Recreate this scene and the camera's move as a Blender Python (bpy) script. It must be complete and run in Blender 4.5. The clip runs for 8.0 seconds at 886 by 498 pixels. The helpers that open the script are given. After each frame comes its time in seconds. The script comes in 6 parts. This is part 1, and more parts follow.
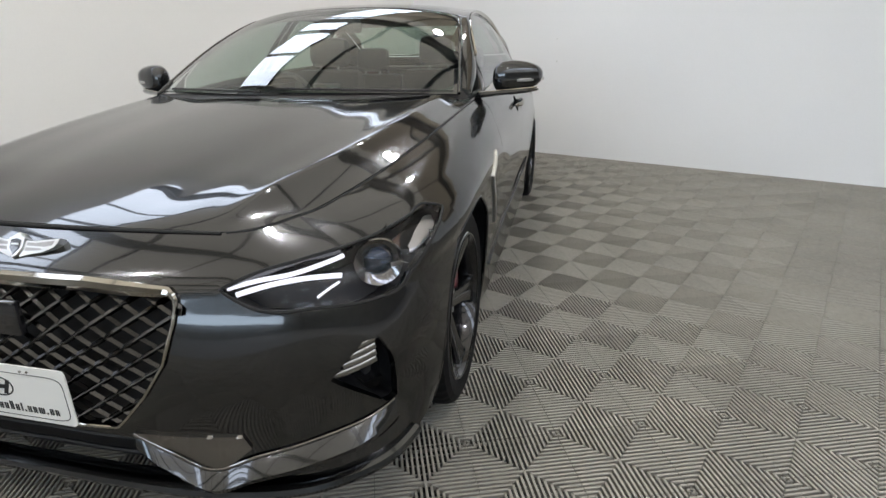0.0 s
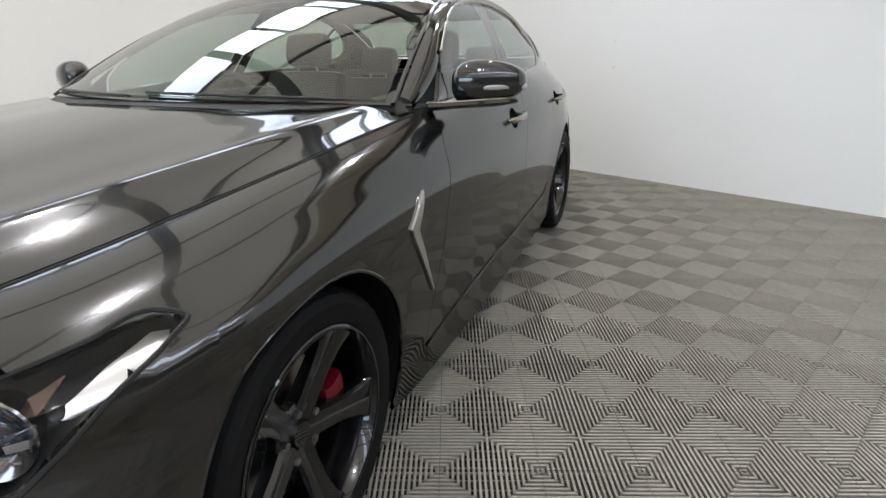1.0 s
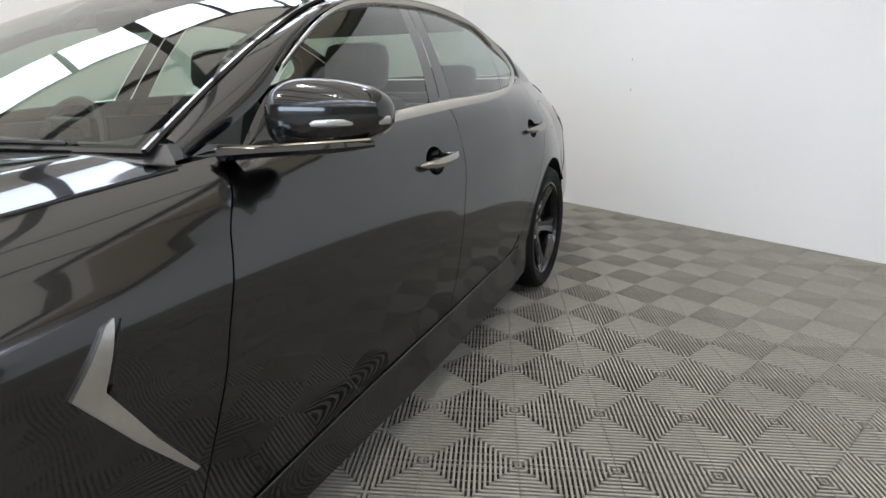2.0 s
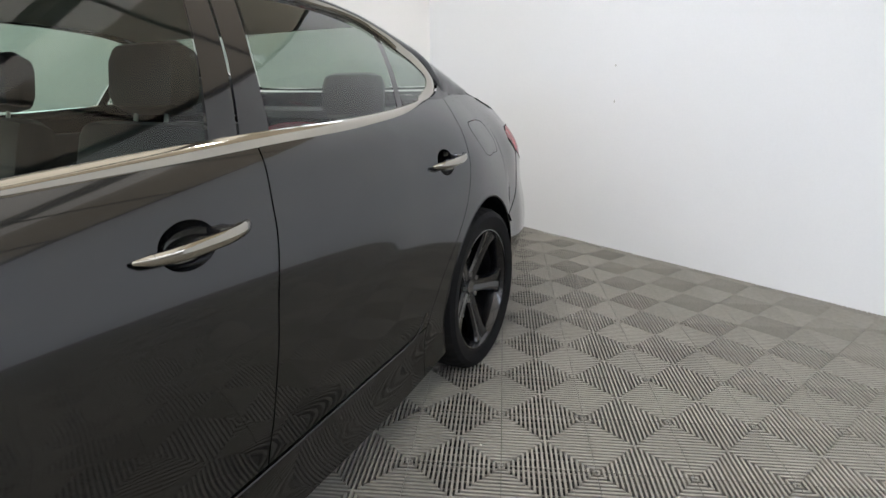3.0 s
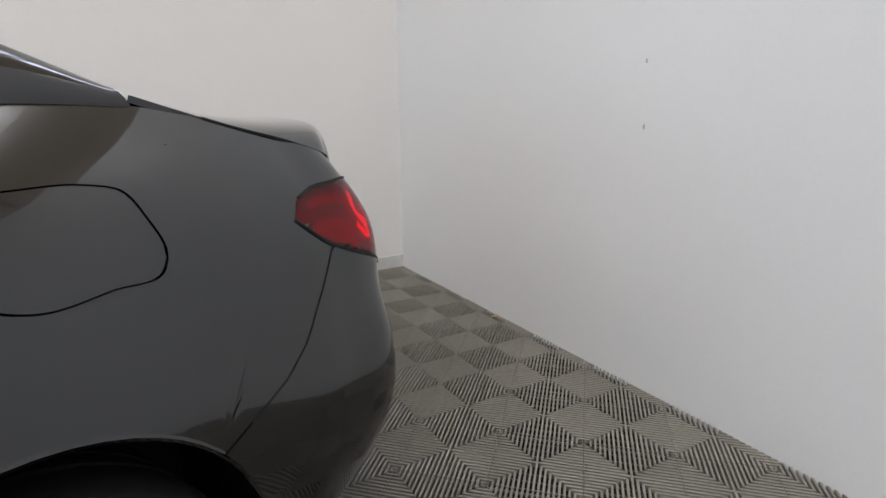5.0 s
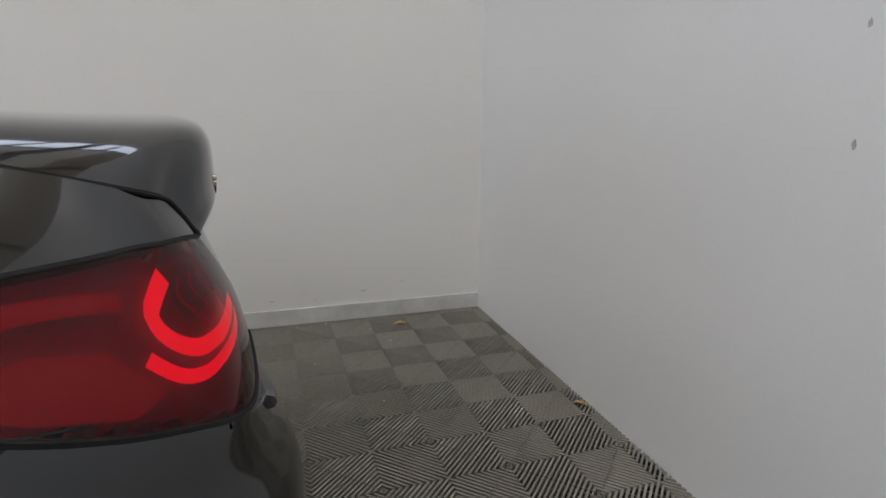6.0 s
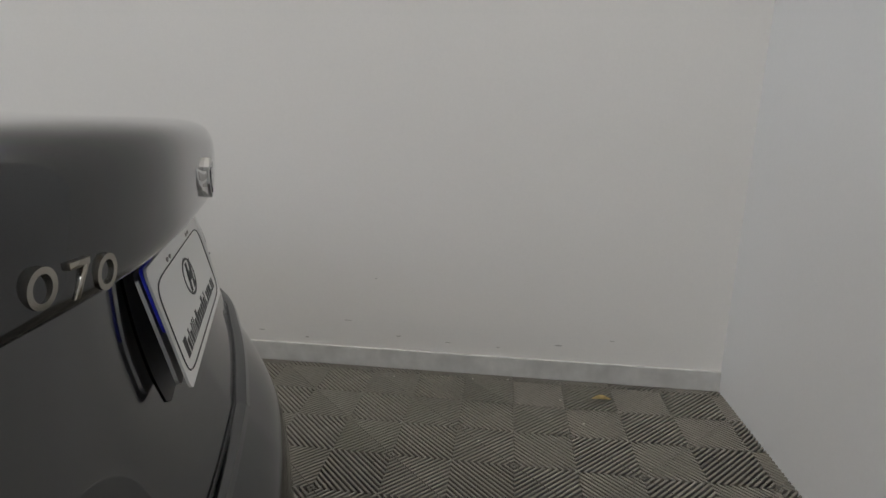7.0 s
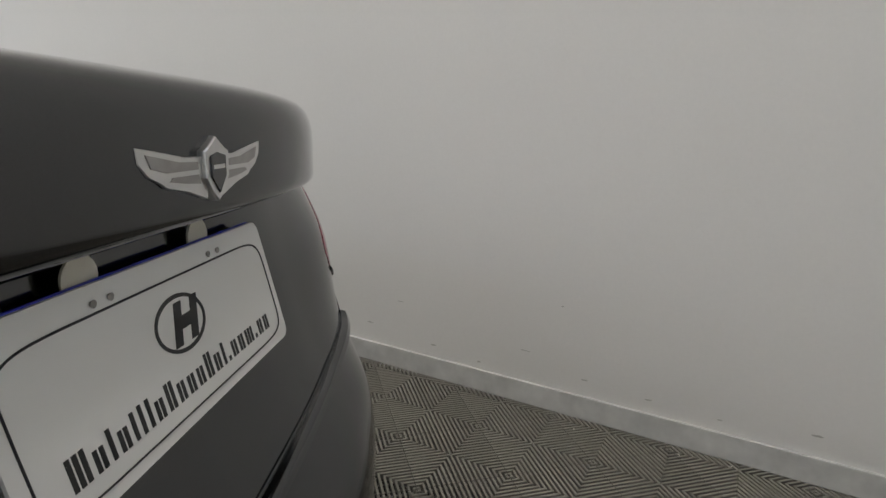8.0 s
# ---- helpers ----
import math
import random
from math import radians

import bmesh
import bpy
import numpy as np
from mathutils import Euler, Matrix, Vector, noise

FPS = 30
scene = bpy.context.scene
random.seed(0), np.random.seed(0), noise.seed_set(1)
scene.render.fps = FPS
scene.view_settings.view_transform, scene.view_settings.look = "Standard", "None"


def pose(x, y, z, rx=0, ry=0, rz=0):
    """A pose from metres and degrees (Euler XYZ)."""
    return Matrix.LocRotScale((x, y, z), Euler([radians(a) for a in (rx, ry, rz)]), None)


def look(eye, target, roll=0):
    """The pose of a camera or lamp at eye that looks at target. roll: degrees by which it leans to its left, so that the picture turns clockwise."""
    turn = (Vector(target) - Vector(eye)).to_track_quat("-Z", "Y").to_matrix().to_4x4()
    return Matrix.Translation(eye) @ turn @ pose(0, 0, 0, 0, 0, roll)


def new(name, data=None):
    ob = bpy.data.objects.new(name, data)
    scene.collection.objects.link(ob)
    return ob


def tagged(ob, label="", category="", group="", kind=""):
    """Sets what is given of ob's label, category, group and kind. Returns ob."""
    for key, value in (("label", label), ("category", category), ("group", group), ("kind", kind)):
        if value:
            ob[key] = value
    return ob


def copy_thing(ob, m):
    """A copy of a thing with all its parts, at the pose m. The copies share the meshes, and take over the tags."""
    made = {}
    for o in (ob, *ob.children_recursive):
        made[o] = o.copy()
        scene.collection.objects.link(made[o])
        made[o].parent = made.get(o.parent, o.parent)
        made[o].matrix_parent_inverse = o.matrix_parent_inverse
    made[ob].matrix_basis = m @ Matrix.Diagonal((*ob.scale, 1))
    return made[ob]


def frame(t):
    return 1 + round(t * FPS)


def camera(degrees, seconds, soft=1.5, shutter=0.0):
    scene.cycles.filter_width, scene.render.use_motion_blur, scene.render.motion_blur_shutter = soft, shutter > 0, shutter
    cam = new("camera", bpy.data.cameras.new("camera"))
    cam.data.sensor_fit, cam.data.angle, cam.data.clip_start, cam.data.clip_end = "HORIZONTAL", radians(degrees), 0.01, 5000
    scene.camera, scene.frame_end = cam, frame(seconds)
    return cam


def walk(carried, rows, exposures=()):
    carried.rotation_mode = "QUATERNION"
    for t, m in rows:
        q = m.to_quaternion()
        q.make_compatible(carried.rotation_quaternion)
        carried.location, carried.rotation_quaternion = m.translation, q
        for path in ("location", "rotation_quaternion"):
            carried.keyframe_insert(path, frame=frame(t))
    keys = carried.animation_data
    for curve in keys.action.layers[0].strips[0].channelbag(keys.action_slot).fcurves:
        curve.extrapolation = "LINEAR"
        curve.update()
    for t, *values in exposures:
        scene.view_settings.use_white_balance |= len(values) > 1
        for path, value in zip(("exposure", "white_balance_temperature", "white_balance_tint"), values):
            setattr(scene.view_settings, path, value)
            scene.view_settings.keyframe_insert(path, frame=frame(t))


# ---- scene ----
cam = camera(78.35, 8.0)
PATH = [
    (0.0, (1.2045, -1.6331, 1.1332), (0.9874, -0.7180, 0.7933), 0.997),
    (0.5, (1.3559, -1.2271, 1.1033), (1.0594, -0.3326, 0.7689), 0.435),
    (1.0, (1.4805, -0.8006, 1.0962), (1.1342, 0.0779, 0.7670), 0.208),
    (1.5, (1.5829, -0.3738, 1.0921), (1.1930, 0.4941, 0.7843), 0.310),
    (1.7, (1.6065, -0.2036, 1.0777), (1.2008, 0.6600, 0.7784), 0.395),
    (2.8, (1.6937, 0.7401, 1.1202), (1.2614, 1.5949, 0.8332), 0.460),
    (3.0, (1.6945, 0.9282, 1.1136), (1.2567, 1.7816, 0.8306), 0.594),
    (3.5, (1.6969, 1.3734, 1.1050), (1.2435, 2.2219, 0.8323), 0.425),
    (4.0, (1.6768, 1.8517, 1.0889), (1.2094, 2.6956, 0.8252), 0.431),
    (4.5, (1.6408, 2.2840, 1.0720), (1.1312, 3.1058, 0.8171), 0.285),
    (5.2, (1.5356, 2.9301, 1.0770), (0.9494, 3.7043, 0.8381), 0.407),
    (6.3, (1.1429, 3.6500, 1.0568), (0.3586, 4.2270, 0.8290), -0.572),
    (6.5, (1.0455, 3.7459, 1.0681), (0.2200, 4.2627, 0.8414), -0.526),
    (7.0, (0.7999, 3.9208, 1.0666), (-0.1295, 4.2159, 0.8449), -1.270),
    (7.5, (0.6046, 3.9983, 1.0580), (-0.3656, 4.0978, 0.8371), -1.535),
    (8.0, (0.4296, 4.0765, 1.0295), (-0.5416, 3.9857, 0.8090), -1.397),
]
EXPOSURE = [(0.0, -0.10, 6350, 11), (1.0, 0.02, 6350, 11), (3.0, 0.20, 6250, 12.5), (4.5, -0.06, 6300, 13.5), (5.2, -0.32, 6350, 14.5), (6.3, -0.72, 6300, 13.5), (7.0, -0.77, 6400, 12.5), (8.0, -0.72, 6450, 12)]
walk(cam, [(t, look(e, g, -r)) for t, e, g, r in PATH], EXPOSURE)

# ---------------------------------------------------------------- light
ROOM = pose(0.6389, 4.95, 0, 0, 0, -24.173)      # the corner grid of the floor, seen from the car's own axes
CELL = 0.202                                     # one chequer of the floor
WALL_A, WALL_B = -1.663, 0.053                   # the two wall planes of the room

world = bpy.data.worlds.new("sky")
world.use_nodes = True
scene.world = world
_n = world.node_tree.nodes
_sky = _n.new("ShaderNodeTexSky")
_sky.sky_type, _sky.sun_disc, _sky.sun_elevation, _sky.sun_rotation = "NISHITA", False, radians(74), radians(114)
world.node_tree.links.new(_sky.outputs[0], _n["Background"].inputs[0])
_n["Background"].inputs[1].default_value = 0.15


_sun = bpy.data.lights.new("sun", "SUN")
_sun.energy, _sun.angle, _sun.color = 4.0, radians(0.5), (1.0, 0.96, 0.90)
_sun_ob = new("sun", _sun)
_sun_ob.matrix_world = ROOM @ pose(0, 0, 12, 0, 16, 0)

SKY_POWER, COOL_LIGHT_POWER, BAY_POWER = 22.0, 19.0, 60.0      # watts per square metre of opening, watts per lamp


# ---------------------------------------------------------------- materials
def material(name, color, rough=0.5, metal=0.0, coat=0.0, grain=0.0, grain_scale=60.0, stain=0.0, stain_scale=3.0,
             bump=0.0, per_piece=0.0, spec=0.5, coat_rough=0.02, rough_var=0.0, coat_ior=1.45, edge=1.0):
    """A plain surface with fine grain, broad stains, relief and gloss variation."""
    m = bpy.data.materials.new(name)
    m.use_nodes = True
    nt = m.node_tree
    b = nt.nodes["Principled BSDF"]
    b.inputs["Base Color"].default_value = (*color, 1)
    b.inputs["Roughness"].default_value = rough
    b.inputs["Metallic"].default_value = metal
    b.inputs["Coat Weight"].default_value = coat
    b.inputs["Coat Roughness"].default_value = coat_rough
    b.inputs["Coat IOR"].default_value = coat_ior
    b.inputs["Specular Tint"].default_value = (edge, edge, edge, 1)
    b.inputs["Specular IOR Level"].default_value = spec
    if grain or stain or bump or per_piece or rough_var:
        tc = nt.nodes.new("ShaderNodeTexCoord")
        n1 = nt.nodes.new("ShaderNodeTexNoise")
        n1.inputs["Scale"].default_value, n1.inputs["Detail"].default_value = grain_scale, 4
        n2 = nt.nodes.new("ShaderNodeTexNoise")
        n2.inputs["Scale"].default_value, n2.inputs["Detail"].default_value = stain_scale, 6
        for n in (n1, n2):
            nt.links.new(tc.outputs["Object"], n.inputs["Vector"])

        def scaled(src, amount):
            mr = nt.nodes.new("ShaderNodeMapRange")
            mr.inputs["From Min"].default_value, mr.inputs["From Max"].default_value = 0.25, 0.75
            mr.inputs["To Min"].default_value, mr.inputs["To Max"].default_value = 1 - amount, 1 + amount
            nt.links.new(src, mr.inputs["Value"])
            return mr.outputs[0]

        factors = [scaled(n1.outputs[0], grain), scaled(n2.outputs[0], stain)]
        if per_piece:
            oi = nt.nodes.new("ShaderNodeObjectInfo")
            mr = nt.nodes.new("ShaderNodeMapRange")
            mr.inputs["To Min"].default_value, mr.inputs["To Max"].default_value = 1 - per_piece, 1 + per_piece
            nt.links.new(oi.outputs["Random"], mr.inputs["Value"])
            factors.append(mr.outputs[0])
        val = factors[0]
        for fct in factors[1:]:
            mm = nt.nodes.new("ShaderNodeMath")
            mm.operation = "MULTIPLY"
            nt.links.new(val, mm.inputs[0])
            nt.links.new(fct, mm.inputs[1])
            val = mm.outputs[0]
        vm = nt.nodes.new("ShaderNodeVectorMath")
        vm.operation = "SCALE"
        vm.inputs[0].default_value = color
        nt.links.new(val, vm.inputs["Scale"])
        nt.links.new(vm.outputs[0], b.inputs["Base Color"])
        if rough_var:
            mr = nt.nodes.new("ShaderNodeMapRange")
            mr.inputs["From Min"].default_value, mr.inputs["From Max"].default_value = 0.3, 0.7
            mr.inputs["To Min"].default_value, mr.inputs["To Max"].default_value = max(0.02, rough - rough_var), rough + rough_var
            nt.links.new(n2.outputs[0], mr.inputs["Value"])
            nt.links.new(mr.outputs[0], b.inputs["Roughness"])
        if bump:
            bp = nt.nodes.new("ShaderNodeBump")
            bp.inputs["Strength"].default_value, bp.inputs["Distance"].default_value = 0.6, bump
            nt.links.new(n1.outputs[0], bp.inputs["Height"])
            nt.links.new(bp.outputs[0], b.inputs["Normal"])
    return m


def glass(name, tint, rough=0.0, ior=1.45, power=3.6):
    """Thin tinted glass: see-through, with a mirror gloss on top."""
    m = bpy.data.materials.new(name)
    m.use_nodes = True
    nt = m.node_tree
    out = nt.nodes["Material Output"]
    nt.nodes.remove(nt.nodes["Principled BSDF"])
    tr = nt.nodes.new("ShaderNodeBsdfTransparent")
    tr.inputs[0].default_value = (*tint, 1)
    gl = nt.nodes.new("ShaderNodeBsdfGlossy")
    gl.inputs["Roughness"].default_value = rough
    lw = nt.nodes.new("ShaderNodeLayerWeight")
    lw.inputs["Blend"].default_value = 0.5
    pw = nt.nodes.new("ShaderNodeMath")
    pw.operation = "POWER"
    pw.inputs[1].default_value = power
    f0 = ((ior - 1) / (ior + 1)) ** 2 * 1.35
    fr = nt.nodes.new("ShaderNodeMapRange")
    fr.inputs["To Min"].default_value, fr.inputs["To Max"].default_value = f0, 1.0
    nt.links.new(lw.outputs["Facing"], pw.inputs[0])
    nt.links.new(pw.outputs[0], fr.inputs["Value"])
    mx = nt.nodes.new("ShaderNodeMixShader")
    nt.links.new(fr.outputs[0], mx.inputs[0])
    nt.links.new(tr.outputs[0], mx.inputs[1])
    nt.links.new(gl.outputs[0], mx.inputs[2])
    nt.links.new(mx.outputs[0], out.inputs[0])
    return m


def glow(name, color, strength):
    m = bpy.data.materials.new(name)
    m.use_nodes = True
    b = m.node_tree.nodes["Principled BSDF"]
    b.inputs["Base Color"].default_value = (*[0.35 * c for c in color], 1)
    b.inputs["Emission Color"].default_value = (*color, 1)
    b.inputs["Emission Strength"].default_value = strength
    return m


def sheeting(name, color, passes, through_color):
    """Roof sheeting that lets part of the daylight through."""
    m = material(name, color, 0.7, grain=0.06, stain=0.2, stain_scale=0.7)
    nt = m.node_tree
    tl = nt.nodes.new("ShaderNodeBsdfTranslucent")
    tl.inputs[0].default_value = (*through_color, 1)
    mx = nt.nodes.new("ShaderNodeMixShader")
    mx.inputs[0].default_value = passes
    nt.links.new(nt.nodes["Principled BSDF"].outputs[0], mx.inputs[1])
    nt.links.new(tl.outputs[0], mx.inputs[2])
    nt.links.new(mx.outputs[0], nt.nodes["Material Output"].inputs[0])
    return m


PAINT = material("grey metallic paint", (0.0465, 0.0478, 0.0500), 0.19, 1.0, 1.0, grain=0.10, grain_scale=900, stain=0.05, stain_scale=1.5, coat_rough=0.035, coat_ior=1.5, edge=0.4)
CHROME = material("chrome", (0.42, 0.395, 0.345), 0.08, 1.0, stain=0.06, stain_scale=9, rough_var=0.04)
DARK_CHROME = material("dark chrome", (0.30, 0.29, 0.28), 0.12, 1.0, stain=0.08, stain_scale=12)
GRILLE_CHROME = material("smoked chrome", (0.085, 0.083, 0.082), 0.14, 1.0, stain=0.1, stain_scale=10)
SATIN = material("satin silver", (0.62, 0.62, 0.61), 0.28, 1.0, grain=0.05)
BLACK = material("black plastic", (0.005, 0.005, 0.006), 0.5, grain=0.15, grain_scale=300, stain=0.1, bump=0.0004)
GLOSS_BLACK = material("gloss black trim", (0.008, 0.008, 0.009), 0.08, coat=0.6, stain=0.1)
RUBBER = material("tyre rubber", (0.005, 0.005, 0.0055), 0.66, spec=0.15, grain=0.2, grain_scale=120, stain=0.25, stain_scale=8, bump=0.0006)
RIM = material("dark grey alloy", (0.022, 0.022, 0.024), 0.24, 0.9, 1.0, grain=0.08, grain_scale=500, stain=0.12, stain_scale=6)
STEEL = material("brake steel", (0.33, 0.32, 0.31), 0.32, 1.0, grain=0.1, stain=0.2, stain_scale=20)
RED = material("red caliper paint", (0.12, 0.004, 0.012), 0.30, coat=0.4, stain=0.08)
SEAM = material("dark seam", (0.004, 0.004, 0.004), 0.8)
LEATHER = material("black leather", (0.006, 0.006, 0.007), 0.5, grain=0.05, grain_scale=200, stain=0.15, bump=0.0002)
CABIN = material("dark cabin lining", (0.022, 0.022, 0.023), 0.7, grain=0.2, stain=0.2)
HEADLINER = material("pale headliner cloth", (0.42, 0.41, 0.38), 0.9, grain=0.1, grain_scale=300, stain=0.06)
WHITE_PLATE = material("white plate enamel", (0.68, 0.68, 0.655), 0.35, stain=0.03, coat=0.2)
INK = material("black ink", (0.012, 0.012, 0.012), 0.5)
BLUE = material("blue plate edge", (0.02, 0.03, 0.55), 0.4)
STICKER = material("pale sticker", (0.62, 0.60, 0.50), 0.5)
LENS_RED = glass("red lens", (0.58, 0.010, 0.085), ior=1.36, power=5.0)
LENS_DARK = material("dark red lamp housing", (0.10, 0.003, 0.010), 0.45, grain=0.15, grain_scale=160, stain=0.1, stain_scale=20)
TAIL_GLOW = glow("lit tail strip", (1.0, 0.02, 0.085), 1.7)
LAMP_INSIDE = material("crimson lamp interior", (0.24, 0.004, 0.030), 0.45, grain=0.15, grain_scale=160, stain=0.1, stain_scale=20)
TAIL_DIM = glow("dim tail strip", (0.75, 0.008, 0.045), 0.16)
DRL = glow("lit white light guide", (0.95, 0.95, 1.0), 1.25)
GLASS = glass("green tinted glass", (0.56, 0.66, 0.60), ior=1.54)
CLEAR = glass("clear lens", (0.88, 0.88, 0.91), ior=1.27, power=5.0)
PROJ = glass("projector glass", (0.55, 0.66, 0.80), 0.0, 1.9)
AMBER = material("amber reflector", (0.09, 0.055, 0.038), 0.25, coat=0.5)
TILE = material("grey floor tile plastic", (0.245, 0.232, 0.203), 0.75, spec=0.25, grain=0.10, grain_scale=40, stain=0.14, stain_scale=1.2, per_piece=0.05, bump=0.0004)
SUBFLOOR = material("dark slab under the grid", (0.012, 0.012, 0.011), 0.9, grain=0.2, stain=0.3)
PLAIN_FLOOR = material("plain grey hall floor", (0.17, 0.165, 0.155), 0.6, grain=0.2, stain=0.25, stain_scale=0.6)
# WALL's paint with the north wall's cool daylight put into its colour
COOL_LIT_WALL = material("white wall paint tinted for cool daylight", (0.778, 0.787, 0.795), 0.55, grain=0.012, grain_scale=90, stain=0.018, stain_scale=0.9, bump=0.0003)
WALL = material("white wall paint", (0.80, 0.79, 0.765), 0.55, grain=0.012, grain_scale=90, stain=0.018, stain_scale=0.9, bump=0.0003)
BASE = material("painted baseboard", (0.62, 0.62, 0.60), 0.45, grain=0.05, grain_scale=35, stain=0.16, stain_scale=9)
SCUFF = material("scuff mark", (0.46, 0.45, 0.42), 0.8)
LEAF = material("dry leaf", (0.62, 0.48, 0.22), 0.8, grain=0.2, stain=0.3, stain_scale=40)
STEELWORK = material("dark roof steel", (0.20, 0.18, 0.15), 0.7, grain=0.1, stain=0.2)
SHEETING = sheeting("beige roof sheeting", (0.50, 0.46, 0.36), 0.78, (0.85, 0.78, 0.62))
OLD_SHEETING = sheeting("brown roof sheeting", (0.28, 0.235, 0.16), 0.45, (0.64, 0.54, 0.38))
HALL = material("hall wall sheeting", (0.30, 0.29, 0.265), 0.8, grain=0.1, stain=0.2, stain_scale=0.5)


# ---------------------------------------------------------------- helpers
def thing(name, label, category, m=None, group="", kind=""):
    ob = new(name)
    if m is not None:
        ob.matrix_world = m
    return tagged(ob, label, category, group, kind)


def finish(bm, name, mat, smooth=True, angle=38):
    me = bpy.data.meshes.new(name)
    bm.normal_update()
    bm.to_mesh(me)
    bm.free()
    for mt in (mat if isinstance(mat, (list, tuple)) else [mat]):
        me.materials.append(mt)
    if smooth:
        me.polygons.foreach_set("use_smooth", [True] * len(me.polygons))
        me.set_sharp_from_angle(angle=radians(angle))
    return me


def part(name, bm, mat, parent, label="", smooth=True, angle=38, m=None):
    """One mesh under a thing or a part."""
    ob = new(name, finish(bm, name, mat, smooth, angle))
    ob.parent = parent
    if m is not None:
        ob.matrix_local = m
    return tagged(ob, label) if label else ob


def solid(name, bm, mat, label, category, m=None, group="", kind="", smooth=False):
    ob = new(name, finish(bm, name, mat, smooth))
    if m is not None:
        ob.matrix_world = m
    return tagged(ob, label, category, group, kind)


def spline(knots, vals, q):
    """Smooth curve through vals at knots, at the places q."""
    k, v, q = np.asarray(knots, float), np.asarray(vals, float), np.asarray(q, float)
    v = v.reshape(len(k), -1)
    h = np.diff(k)[:, None]
    d = np.diff(v, axis=0) / h
    t = np.empty_like(v)
    t[1:-1] = (d[:-1] * h[1:] + d[1:] * h[:-1]) / (h[1:] + h[:-1])
    t[0], t[-1] = d[0], d[-1]
    if len(k) > 2:
        t[0], t[-1] = 1.5 * d[0] - 0.5 * t[1], 1.5 * d[-1] - 0.5 * t[-2]
    i = np.clip(np.searchsorted(k, q) - 1, 0, len(k) - 2)
    hh = h[i, 0][:, None]
    s = ((q - k[i]) / hh[:, 0])[:, None]
    return (1 + 2 * s) * (1 - s) ** 2 * v[i] + s * (1 - s) ** 2 * hh * t[i] + s * s * (3 - 2 * s) * v[i + 1] + s * s * (s - 1) * hh * t[i + 1]


def along(pts, n):
    """n even points on a smooth curve through pts."""
    p = np.asarray(pts, float)
    c = np.concatenate([[0], np.cumsum(np.linalg.norm(np.diff(p, axis=0), axis=1))])
    return spline(c, p, np.linspace(0, c[-1], n))


def box_bm(bm, x0, x1, y0, y1, z0, z1, bevel=0.0, m=None):
    r = bmesh.ops.create_cube(bm, size=1, matrix=Matrix.LocRotScale(((x0 + x1) / 2, (y0 + y1) / 2, (z0 + z1) / 2), None, (x1 - x0, y1 - y0, z1 - z0)))
    vs = r["verts"]
    if bevel:
        es = list({e for v in vs for e in v.link_edges})
        r2 = bmesh.ops.bevel(bm, geom=es, offset=bevel, segments=2, affect="EDGES", profile=0.5)
        vs = list({v for f in r2["faces"] for v in f.verts} | {v for v in vs if v.is_valid})
    if m is not None:
        bmesh.ops.transform(bm, matrix=m, verts=vs)
    return vs


def tube(pts, radius, sides=8, flat=1.0, up=(0, 0, 1), bm=None, closed=False):
    """A bar swept along pts; flat squeezes it across the up direction."""
    bm = bm or bmesh.new()
    p = np.asarray(pts, float)
    n = len(p)
    t = np.gradient(p, axis=0) if not closed else np.roll(p, -1, 0) - np.roll(p, 1, 0)
    t /= np.linalg.norm(t, axis=1)[:, None] + 1e-12
    upv = np.asarray(up, float)
    rings = []
    for i in range(n):
        a = np.cross(t[i], upv)
        a /= np.linalg.norm(a) + 1e-12
        b = np.cross(a, t[i])
        r = radius[i] if hasattr(radius, "__len__") else radius
        rings.append([bm.verts.new(p[i] + r * (math.cos(k * math.tau / sides) * a * flat + math.sin(k * math.tau / sides) * b)) for k in range(sides)])
    last = n if closed else n - 1
    for i in range(last):
        r0, r1 = rings[i], rings[(i + 1) % n]
        for k in range(sides):
            bm.faces.new((r0[k], r0[(k + 1) % sides], r1[(k + 1) % sides], r1[k]))
    if not closed:
        bm.faces.new(rings[0][::-1])
        bm.faces.new(rings[-1])
    bmesh.ops.recalc_face_normals(bm, faces=bm.faces)
    return bm


def signed(poly, p):
    """Distance of points p to a closed outline, negative inside, and the nearest outline point."""
    poly, p = np.asarray(poly, float), np.asarray(p, float)
    a, b = poly, np.roll(poly, -1, 0)
    best, near, inside = np.full(len(p), 1e9), p.copy(), np.zeros(len(p), bool)
    for i in range(len(poly)):
        e = b[i] - a[i]
        s = np.clip(((p - a[i]) @ e) / (e @ e + 1e-12), 0, 1)
        q = a[i] + s[:, None] * e
        d = np.linalg.norm(p - q, axis=1)
        m = d < best
        best[m], near[m] = d[m], q[m]
        c = (a[i, 1] > p[:, 1]) != (b[i, 1] > p[:, 1])
        xi = a[i, 0] + (p[:, 1] - a[i, 1]) / (b[i, 1] - a[i, 1] + 1e-12) * e[0]
        inside ^= c & (p[:, 0] < xi)
    return np.where(inside, -best, best), near


def smooth_outline(pts, n=60):
    """A closed outline rounded through its corner points."""
    p = np.asarray(list(pts) + [pts[0]], float)
    return along(p, n + 1)[:-1]


